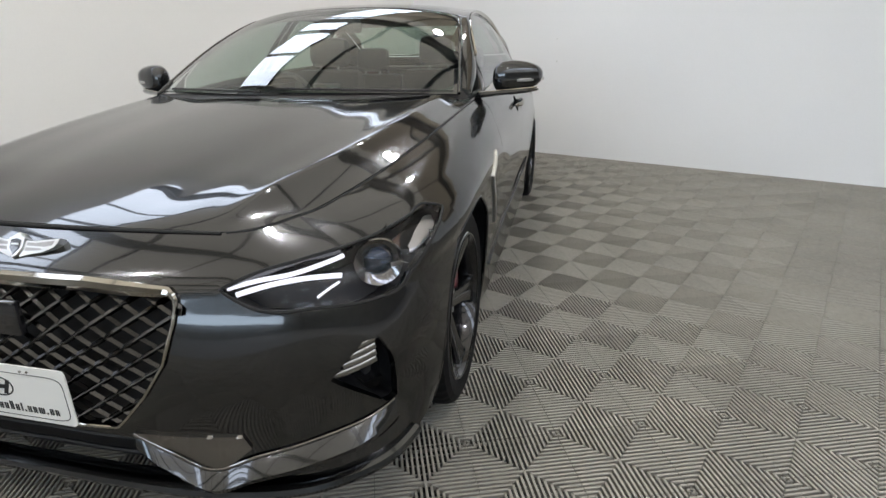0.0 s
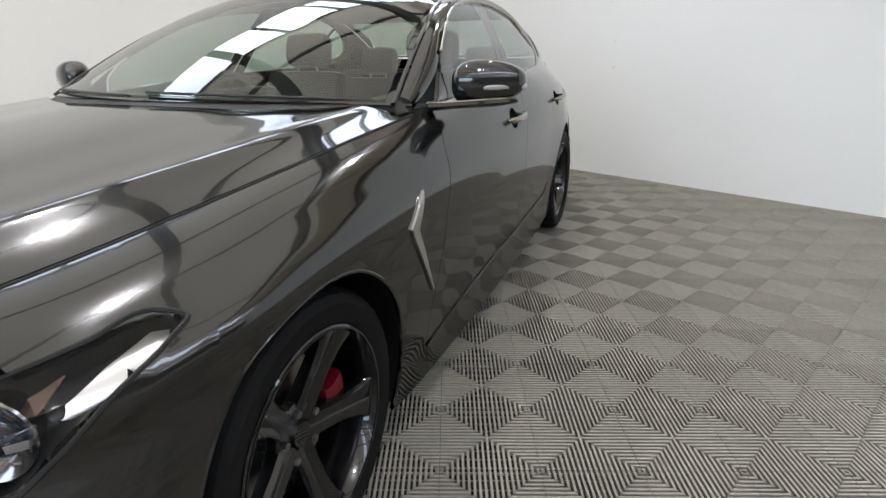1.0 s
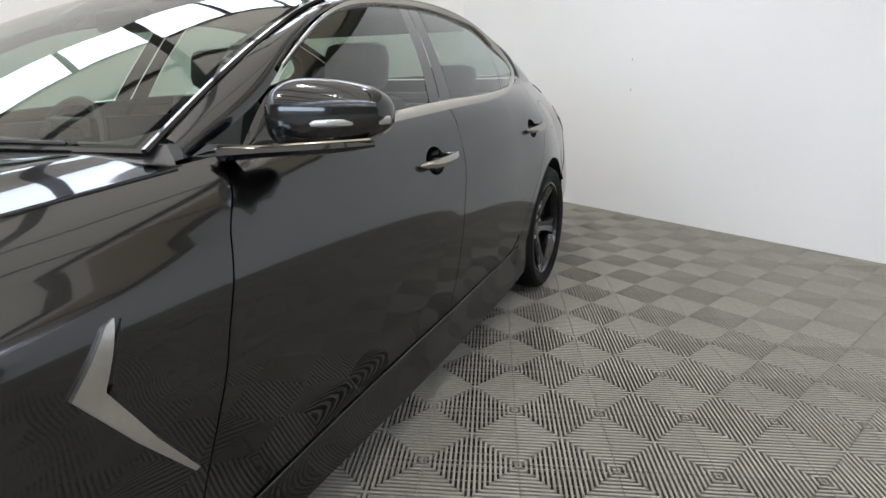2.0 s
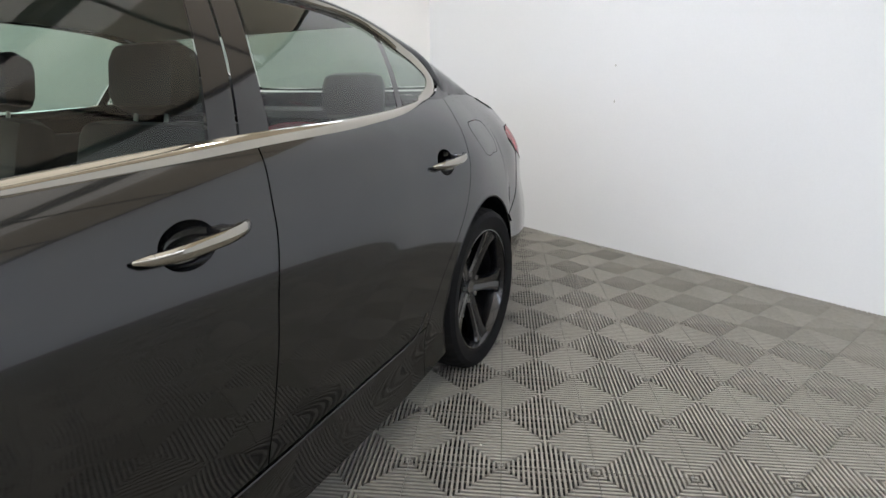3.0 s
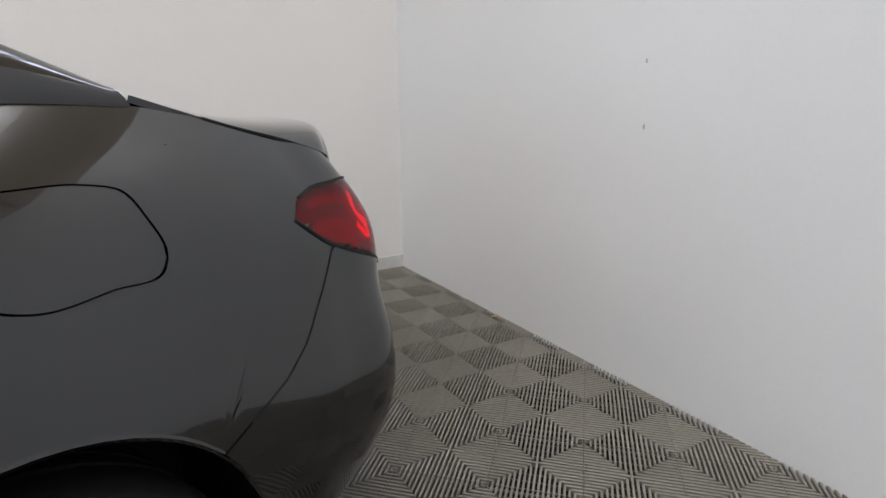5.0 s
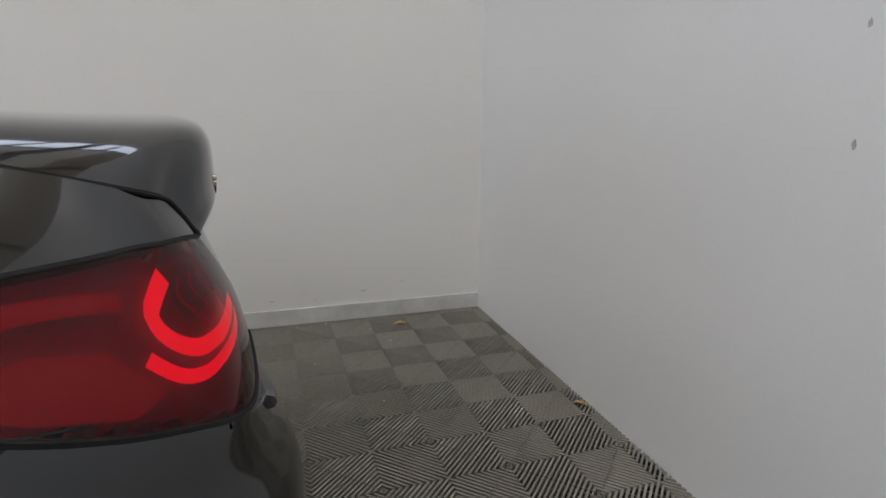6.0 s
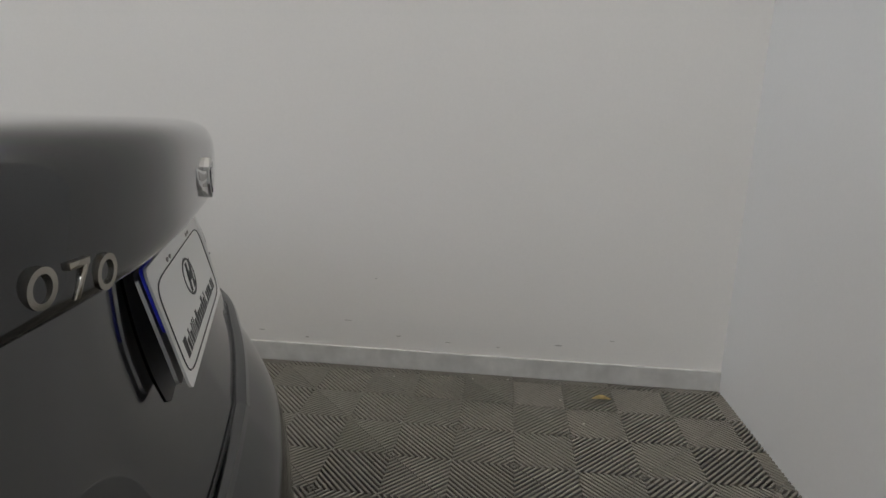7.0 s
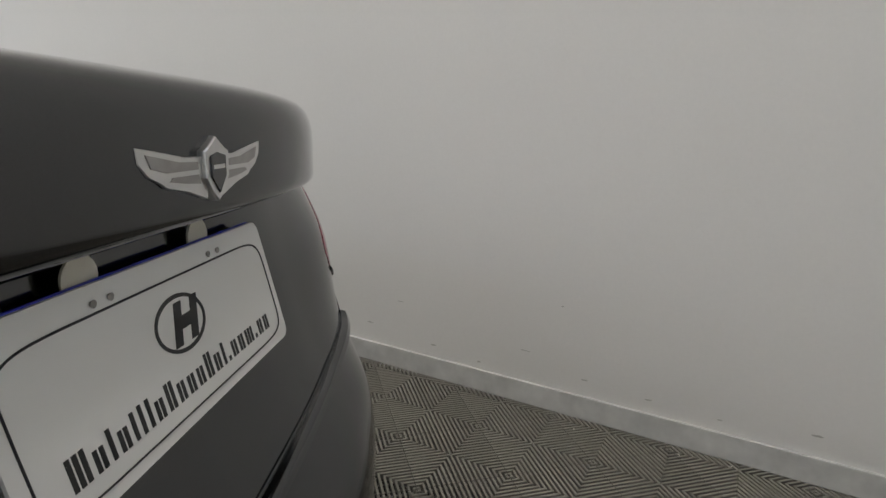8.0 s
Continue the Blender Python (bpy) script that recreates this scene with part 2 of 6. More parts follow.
def sheet(fmap, a, b, holes=(), keep=None, flange=0.012, lift=0.0, flip=False, bm=None, mirror=False):
    """A skin over the grid a x b (2D arrays of surface coordinates) through fmap, with holes cut along outlines,
    or only what lies inside the outline keep, and its border turned in by flange."""
    bm = bm or bmesh.new()
    nr, nc = a.shape
    q = np.stack([a.ravel(), b.ravel()], 1)
    cell = np.median([np.hypot(*(q[nc] - q[0])), np.hypot(*(q[1] - q[0]))])
    cuts = [(h, False) for h in holes] + ([(keep, True)] if keep is not None else [])
    for outline, inner in cuts:
        d, near = signed(outline, q)
        m = np.abs(d) < 0.62 * cell
        q[m] = near[m]
    p = fmap(q[:, 0], q[:, 1])
    idx = np.arange(nr * nc).reshape(nr, nc)
    fs = np.stack([idx[:-1, :-1], idx[1:, :-1], idx[1:, 1:], idx[:-1, 1:]], -1).reshape(-1, 4)
    mid = q[fs].mean(1)
    ok = np.ones(len(fs), bool)
    gone = []
    for outline, inner in cuts:
        d, _ = signed(outline, mid)
        keep_it = (d < 0) if inner else (d > 0)
        gone.append(np.unique(fs[~keep_it]))
        ok &= keep_it
    fs = fs[ok]
    used = np.unique(fs)
    for (outline, inner), lost in zip(cuts, gone):
        edge = np.intersect1d(used, lost)
        if len(edge):
            _, near = signed(outline, q[edge])
            q[edge] = near
    p = fmap(q[:, 0], q[:, 1])
    made = []
    for flipped in ((False, True) if mirror == "both" else (bool(mirror),)):
        pp = p * np.array([-1, 1, 1]) if flipped else p
        vs = {i: bm.verts.new(pp[i]) for i in used}
        for f in fs:
            w = [vs[i] for i in f]
            if len({tuple(np.round(v.co, 6)) for v in w}) < 4 and len({tuple(np.round(v.co, 6)) for v in w}) < 3:
                continue
            bm.faces.new(w[::-1] if flip != flipped else w)
        made += list(vs.values())
    bmesh.ops.remove_doubles(bm, verts=made, dist=4e-4 if mirror == "both" else 1e-5)
    bmesh.ops.dissolve_degenerate(bm, dist=1e-5, edges=bm.edges)
    bm.normal_update()
    out = sum(f.normal.dot(f.calc_center_median() - Vector((0, min(max(f.calc_center_median().y, 0.3), 3.3), 0.6))) * f.calc_area() for f in bm.faces)
    if out < 0:
        bmesh.ops.reverse_faces(bm, faces=bm.faces[:])
    bm.normal_update()
    live = [v for v in made if v.is_valid]
    if lift:
        nm = {v: v.normal.copy() for v in live}
        for v in live:
            v.co += nm[v] * lift
    if flange:
        nm = {v: v.normal.copy() for v in live}
        edges = [e for e in bm.edges if e.is_boundary and e.verts[0] in nm and e.verts[1] in nm]
        src = {}
        r = bmesh.ops.extrude_edge_only(bm, edges=edges)
        new_vs = [g for g in r["geom"] if isinstance(g, bmesh.types.BMVert)]
        for v in new_vs:
            old = [e.other_vert(v) for e in v.link_edges if e.other_vert(v) in nm]
            if old:
                v.co -= nm[old[0]] * flange
        bm.normal_update()
    return bm


def grid(a0, a1, na, b0, b1, nb):
    """Two arrays over a rectangle; b0 and b1 may be functions of a."""
    a = np.linspace(a0, a1, na)[:, None] * np.ones((1, nb))
    t = np.linspace(0, 1, nb)[None, :]
    lo = b0(a[:, 0])[:, None] if callable(b0) else b0
    hi = b1(a[:, 0])[:, None] if callable(b1) else b1
    return a, lo + (hi - lo) * t + 0 * a


# ---------------------------------------------------------------- the hall and its room
def slab(name, x0, x1, y0, y1, z0, z1, mat, label, category="wall", bevel=0.0):
    bm = bmesh.new()
    box_bm(bm, x0, x1, y0, y1, z0, z1, bevel)
    return solid(name, bm, mat, label, category, ROOM, kind="structure")


WALL_TOP = 3.5
slab("wall_west", WALL_A - 0.12, WALL_A, -9.0, WALL_B + 0.12, -0.02, WALL_TOP, WALL, "white painted partition wall with light scuffs")
slab("wall_north", WALL_A, 6.2, WALL_B, WALL_B + 0.12, -0.02, WALL_TOP, COOL_LIT_WALL, "white painted partition wall, tinted for cool daylight, beside the grey tiled floor")
slab("baseboard", WALL_A, WALL_A + 0.012, -9.0, WALL_B - 0.002, 0.0, 0.088, BASE, "white painted baseboard along the wall", "baseboard", 0.003)
slab("ground", -16.0, 20.0, -20.0, 16.0, -0.25, -0.022, PLAIN_FLOOR, "grey concrete slab below and round the floor tiles", "floor")
slab("floor_outside", -16.0, WALL_A - 0.121, -20.0, 16.0, -0.0215, 0.004, PLAIN_FLOOR, "plain grey hall floor beyond the wall", "floor")

slab("floor_beyond_1", WALL_A - 0.12, 20.0, WALL_B + 0.121, 16.0, -0.0215, 0.004, PLAIN_FLOOR, "plain grey hall floor beyond the wall", "floor")
slab("floor_beyond_2", 6.3, 20.0, -20.0, WALL_B - 0.001, -0.0215, 0.004, PLAIN_FLOOR, "plain grey hall floor beside the tiled bay", "floor")
slab("floor_beyond_3", WALL_A + 0.001, 6.299, -20.0, -7.6, -0.0215, 0.004, PLAIN_FLOOR, "plain grey hall floor before the tiled bay", "floor")
HALL_TOP = 5.6
slab("hall_wall_1", -16.2, -16.0, -20.0, 16.0, 0, HALL_TOP, HALL, "beige sheeted hall wall")
slab("hall_wall_2", 20.0, 20.2, -20.0, 16.0, 0, HALL_TOP, HALL, "beige sheeted hall wall")
slab("hall_wall_3", -16.0, 20.0, 16.0, 16.2, 0, HALL_TOP, HALL, "beige sheeted hall wall")
slab("hall_wall_4", -16.0, 1.5, -20.2, -20.0, 0, HALL_TOP, HALL, "beige sheeted hall wall")
slab("hall_wall_5", 15.5, 20.0, -20.2, -20.0, 0, HALL_TOP, HALL, "beige sheeted hall wall")
# the opening between these two is unseen, assumed for the cool light
slab("hall_wall_6", 1.5, 15.5, -20.2, -20.0, 4.2, HALL_TOP, HALL, "beige sheeted hall wall over the assumed unseen opening")
slab("hall_wall_7", 1.5, 15.5, -20.2, -20.0, 0, 2.4, HALL, "beige sheeted hall wall below the assumed unseen opening")


SKYLIGHTS = [(-5.0, -2.7), (7.6, 9.3), (13.2, 14.9)]


def hall_ceiling():
    """Thin translucent roof sheeting with long skylight openings and their glazing bars; browner behind the north wall."""
    for name, y0, y1, mat, label in (("ceiling", -20.2, 0.3, SHEETING, "beige translucent roof sheeting with long skylight openings"),
                                     ("ceiling_beyond", 0.3, 16.2, OLD_SHEETING, "brown old roof sheeting beyond the wall")):
        bm = bmesh.new()
        x = -16.2
        for a, b in SKYLIGHTS + [(20.2, 20.2)]:
            bm.faces.new([bm.verts.new(p) for p in ((x, y0, HALL_TOP), (x, y1, HALL_TOP), (a, y1, HALL_TOP), (a, y0, HALL_TOP))])
            x = b
        ob = solid(name, bm, mat, label, "ceiling", ROOM, kind="structure")
    bm = bmesh.new()
    for a, b in SKYLIGHTS:
        for y in np.arange(-19.15, 16.0, 1.2):
            box_bm(bm, a, b, y, y + 0.09, HALL_TOP - 0.02, HALL_TOP + 0.1)
        for e in (a, b):
            box_bm(bm, e - .05, e + .05, -20.2, 16.2, HALL_TOP - 0.03, HALL_TOP + 0.1)
    solid("glazing_bars", bm, STEELWORK, "dark glazing bars of the skylights", "trim", ROOM, kind="structure")
    return ob


def daylight(name, x, y, z, turn, wide, tall, power, color):
    """Daylight that comes in through an opening of the given size."""
    ld = bpy.data.lights.new(name, "AREA")
    ld.shape, ld.size, ld.size_y, ld.energy, ld.color = "RECTANGLE", wide, tall, power, color
    lo = new(name, ld)
    lo.matrix_world = ROOM @ pose(x, y, z, turn)
    return lo


hall_ceiling()
for a, b in SKYLIGHTS:
    daylight("skylight_daylight", (a + b) / 2, -2.0, HALL_TOP + 0.16, 0, b - a, 36.0, SKY_POWER * (b - a) * 36.0, (0.83, 0.90, 1.0))
# cool light added from the far wall, through an assumed opening out of view
daylight("added_cool_light", 8.5, -20.05, 3.3, 90, 14.0, 1.8, COOL_LIGHT_POWER * 25.2, (0.74, 0.88, 1.0))
for k, y in enumerate(np.arange(-18.5, 16, 3.0)):
    bm = bmesh.new()
    box_bm(bm, -16, 20, y - 0.09, y + 0.09, HALL_TOP - 0.025, HALL_TOP - 0.005)
    box_bm(bm, -16, 20, y - 0.012, y + 0.012, HALL_TOP - 0.34, HALL_TOP - 0.025)
    box_bm(bm, -16, 20, y - 0.09, y + 0.09, HALL_TOP - 0.36, HALL_TOP - 0.34)
    solid("roof_beam", bm, STEELWORK, "dark steel roof beam under the sheeting", "beam", ROOM, group="roof beams", kind="structure")


for x in np.arange(-1.3, 6.0, 2.4):
    bm = bmesh.new()
    box_bm(bm, x - 0.04, x + 0.04, -20, 16, HALL_TOP - 0.12, HALL_TOP - 0.008)
    solid("roof_purlin", bm, STEELWORK, "dark steel roof purlin under the sheeting", "beam", ROOM, group="roof purlins", kind="structure")


def high_bay(x, y, power):
    """A round high-bay lamp: reflector dish, rod and a glowing disc that lights the room."""
    z = HALL_TOP - 0.9
    lamp = thing("ceiling_lamp", "round white high-bay lamp hanging from the roof", "lamp", ROOM @ pose(x, y, z), "high-bay lamps")
    bm = bmesh.new()
    prof = [(0.03, 0.22), (0.05, 0.20), (0.08, 0.10), (0.12, 0.0), (0.125, 0.0), (0.13, 0.01), (0.09, 0.11), (0.06, 0.22)]
    spin_profile(bm, prof, 24)
    part("shade", bm, SATIN, lamp)
    bm = bmesh.new()
    bmesh.ops.create_circle(bm, cap_ends=True, segments=24, radius=0.115, matrix=pose(0, 0, 0.02, 180))
    part("diffuser", bm, glow("lamp diffuser", (1.0, 0.98, 0.95), 60.0), lamp, "glowing white diffuser")
    part("rod", tube([(0, 0, 0.21), (0, 0, 0.9)], 0.008), STEELWORK, lamp)
    ld = bpy.data.lights.new("high_bay_light", "AREA")
    ld.shape, ld.size, ld.energy, ld.color = "DISK", 0.23, power, (1.0, 0.97, 0.93)
    lo = new("high_bay_light", ld)
    lo.parent, lo.location = lamp, (0, 0, -0.01)
    return lamp


def spin_profile(bm, prof, n, axis="z"):
    """A closed ring of (radius, height) pairs turned round the axis."""
    rings = []
    for k in range(n):
        a = k * math.tau / n
        rings.append([bm.verts.new((r * math.cos(a), r * math.sin(a), h)) for r, h in prof])
    for k in range(n):
        r0, r1 = rings[k], rings[(k + 1) % n]
        for j in range(len(prof)):
            jj = (j + 1) % len(prof)
            bm.faces.new((r0[j], r1[j], r1[jj], r0[jj]))
    bmesh.ops.recalc_face_normals(bm, faces=bm.faces)
    return bm


for x, y, p in ((0.05, -0.55, 0.5), (1.2, -4.4, 1.2), (4.4, -5.6, 1.2), (0.6, -8.4, 1.3)):
    high_bay(x, y, p * BAY_POWER)


# ---------------------------------------------------------------- the car: guide curves (half body, nose to tail)
CAR = thing("car", "dark grey metallic four-door sedan parked on grey floor tiles", "car")
SILL_LIP = [(0, -.770, .165), (.25, -.765, .160), (.46, -.745, .155), (.675, -.70, .175), (.81, -.61, .20), (.865, -.465, .215), (.87, -.30, .215),
            (.87, 0, .205), (.886, .42, .172), (.892, 1.0, .160), (.892, 1.7, .162), (.888, 2.3, .176), (.862, 2.84, .215), (.82, 3.20, .235),
            (.78, 3.46, .25), (.70, 3.66, .26), (.54, 3.78, .265), (.30, 3.83, .27), (0, 3.845, .27)]
LOW_LINE = [(0, -.800, .27), (.25, -.797, .27), (.46, -.755, .27), (.655, -.695, .29), (.79, -.60, .31), (.865, -.455, .32), (.91, -.30, .32),
            (.915, 0, .31), (.893, .42, .275), (.876, 1.0, .265), (.876, 1.7, .28), (.880, 2.3, .31), (.90, 2.84, .34), (.865, 3.20, .37),
            (.83, 3.46, .38), (.750, 3.69, .39), (.57, 3.82, .39), (.32, 3.888, .39), (0, 3.912, .39)]
WAIST = [(0, -.815, .44), (.25, -.81, .44), (.48, -.775, .50), (.67, -.705, .51), (.81, -.61, .52), (.885, -.46, .51), (.912, -.30, .47),
         (.925, 0, .47), (.910, .42, .45), (.898, 1.0, .44), (.898, 1.7, .45), (.898, 2.3, .46), (.915, 2.84, .50), (.875, 3.20, .52),
         (.838, 3.46, .53), (.755, 3.69, .54), (.575, 3.82, .55), (.32, 3.890, .56), (0, 3.914, .56)]
FLANK = [(0, -.79, .64), (.25, -.785, .64), (.47, -.745, .635), (.65, -.685, .63), (.78, -.60, .625), (.865, -.46, .62), (.90, -.30, .62),
         (.922, 0, .64), (.92, .42, .64), (.912, 1.0, .64), (.912, 1.7, .66), (.91, 2.3, .68), (.905, 2.84, .71), (.86, 3.20, .70),
         (.815, 3.46, .68), (.735, 3.675, .655), (.567, 3.787, .645), (.315, 3.836, .645), (0, 3.856, .645)]
SHOULDER = [(0, -.755, .70), (.25, -.75, .70), (.46, -.715, .70), (.63, -.65, .705), (.755, -.56, .71), (.825, -.46, .725), (.865, -.30, .755),
            (.88, 0, .80), (.895, .42, .82), (.89, 1.0, .84), (.888, 1.7, .87), (.885, 2.3, .89), (.86, 2.84, .905), (.80, 3.20, .90),
            (.765, 3.46, .885), (.708, 3.660, .86), (.552, 3.750, .84), (.31, 3.780, .82), (0, 3.785, .82)]
BELT = [(0, -.655, .765), (.25, -.65, .765), (.46, -.625, .765), (.540, -.585, .770), (.585, -.525, .778), (.625, -.46, .787), (.675, -.30, .813),
        (.732, 0, .859), (.773, .42, .913), (.80, 1.0, .968), (.80, 1.7, 1.012), (.785, 2.3, 1.042), (.70, 2.84, 1.09), (.648, 3.20, 1.090),
        (.638, 3.46, 1.036), (.622, 3.62, .988), (.533, 3.720, .925), (.30, 3.762, .922), (0, 3.768, .922)]
GUIDES = [np.array(c, float) for c in (SILL_LIP, LOW_LINE, WAIST, FLANK, SHOULDER, BELT)]
STATION = np.concatenate([[0], np.cumsum(np.linalg.norm(np.diff(GUIDES[3][:, :2], axis=0), axis=1))])
U_END = STATION[-1]
CREST_AT = (STATION[4], STATION[4] + 0.25, STATION[8], STATION[9], STATION[11], STATION[12] + 0.2)


def u_of(y):
    """Place along the body for a point of the flank at y (from behind the nose's corner to before the tail's)."""
    return np.interp(y, GUIDES[3][4:16, 1], STATION[4:16])


def body(u, z):
    """The body's skin: u along the flank from the nose's middle, z the height."""
    u, z = np.asarray(u, float), np.asarray(z, float)
    g = np.stack([spline(STATION, c, u) for c in GUIDES])          # guide, point, xyz
    zk, v = g[:, :, 2], g[:, :, :2]
    h = np.diff(zk, axis=0)
    d = np.diff(v, axis=0) / h[:, :, None]
    t = np.empty_like(v)
    t[1:-1] = (d[:-1] * h[1:, :, None] + d[1:] * h[:-1, :, None]) / (h[1:] + h[:-1])[:, :, None]
    t[0], t[-1] = 1.5 * d[0] - 0.5 * t[1], 1.5 * d[-1] - 0.5 * t[-2]
    crest = np.interp(u, CREST_AT, (0, 1.4, 1.4, 0.8, 0.8, 0))
    t[-1] += (crest * d[-1].T).T                                       # fuller towards the belt: the wing's crest, the doors' shoulder
    i = np.clip((z[None] > zk).sum(0) - 1, 0, 4)
    n = np.arange(len(u))
    hh = h[i, n]
    s = np.clip((z - zk[i, n]) / hh, -0.3, 1.3)[:, None]
    hh = hh[:, None]
    xy = (1 + 2 * s) * (1 - s) ** 2 * v[i, n] + s * (1 - s) ** 2 * hh * t[i, n] + s * s * (3 - 2 * s) * v[i + 1, n] + s * s * (s - 1) * hh * t[i + 1, n]
    return np.column_stack([xy, z])


def inward(q, depth):
    """Points of the skin sunk into the body by depth."""
    e = 0.004
    p = body(q[:, 0], q[:, 1])
    n = np.cross(body(q[:, 0] + e, q[:, 1]) - p, body(q[:, 0], q[:, 1] + e) - p)
    n /= np.linalg.norm(n, axis=1)[:, None]
    n *= np.where((n * (p - np.array([0, 1.5, 0.5]))).sum(1) > 0, 1, -1)[:, None]
    return p - n * depth


def guide_z(k):
    return lambda u: spline(STATION, GUIDES[k], u)[:, 2]


def belt_z(u):
    return guide_z(5)(u)


def lip_z(u):
    return guide_z(0)(u)


def circle(u, z, r, n=48):
    a = np.linspace(0, math.tau, n, endpoint=False)
    return np.column_stack([u + r * np.cos(a), z + r * np.sin(a)])


ARCHES = [circle(u_of(0.0), 0.335, 0.365), circle(u_of(2.865), 0.34, 0.370)]


def curve_u(pts):
    """An edge given as (z, y) pairs, as a function of the height that gives u."""
    zz, yy = np.array([p[0] for p in pts]), np.array([p[1] for p in pts])
    return lambda z: u_of(spline(zz, yy, np.clip(z, zz[0], zz[-1]))[:, 0])


def panel_grid(left, right, lo, hi, step=0.022, gap=0.002, nb=44):
    """A grid between two upright edges (functions of z) and two lengthwise ones (functions of u)."""
    um = (left(np.array([0.6]))[0], right(np.array([0.6]))[0])
    na = max(4, int((um[1] - um[0]) / step))
    t, w = np.meshgrid(np.linspace(0, 1, na), np.linspace(0, 1, nb), indexing="ij")
    u = um[0] + (um[1] - um[0]) * t
    for _ in range(3):
        zl, zh = lo(u.ravel()).reshape(u.shape), hi(u.ravel()).reshape(u.shape)
        z = zl + (zh - zl) * w
        a, b = left(z.ravel()).reshape(u.shape) + gap, right(z.ravel()).reshape(u.shape) - gap
        u = a + (b - a) * t
    return u, z


def both(build):
    """Left and mirrored right."""
    for mirror in (False, True):
        build(mirror)


FENDER_FRONT = curve_u([(0.15, -0.365), (0.45, -0.365), (0.62, -0.33), (0.72, -0.27), (0.80, -0.25), (0.95, -0.25)])
FENDER_REAR = curve_u([(0.15, 0.56), (0.40, 0.585), (0.51, 0.62), (0.62, 0.655), (0.73, 0.68), (0.82, 0.71), (0.92, 0.78), (1.0, 0.82)])
DOOR_CUT = curve_u([(0.15, 1.645), (0.35, 1.665), (0.60, 1.695), (0.73, 1.713), (0.85, 1.738), (0.93, 1.76), (1.0, 1.785), (1.05, 1.80)])
DOOR_REAR = curve_u([(0.15, 2.36), (0.40, 2.40), (0.52, 2.47), (0.62, 2.56), (0.73, 2.655), (0.83, 2.705), (0.902, 2.738), (.956, 2.770), (1.013, 2.802), (1.062, 2.842), (1.12, 2.875)])
QUARTER_REAR = lambda z: np.full(len(z), 5.294)
bumper_top = lambda u: np.interp(u, [4.30, 4.60, 4.656, 4.748, 4.814, 4.886, 4.939, 5.05, 5.20, 5.35, 5.92], [.30, .57, .592, .629, .675, .758, .823, .80, .72, .668, .655])
TAIL_LAMP = np.array([(4.852, .884), (4.880, .915), (4.95, .932), (5.10, .934), (5.21, .926), (5.288, .916), (5.310, .884), (5.334, .854), (5.362, .832), (5.385, .800), (5.368, .764), (5.25, .722), (5.176, .735), (5.09, .764), (5.011, .791), (4.912, .838)])
sill_top = lambda u: np.full(len(u), 0.0) + np.interp(u, [u_of(.5), u_of(1.7), u_of(2.2), u_of(2.45)], [.262, .308, .334, .36])
hood_gap = lambda u: belt_z(u) + 0.003


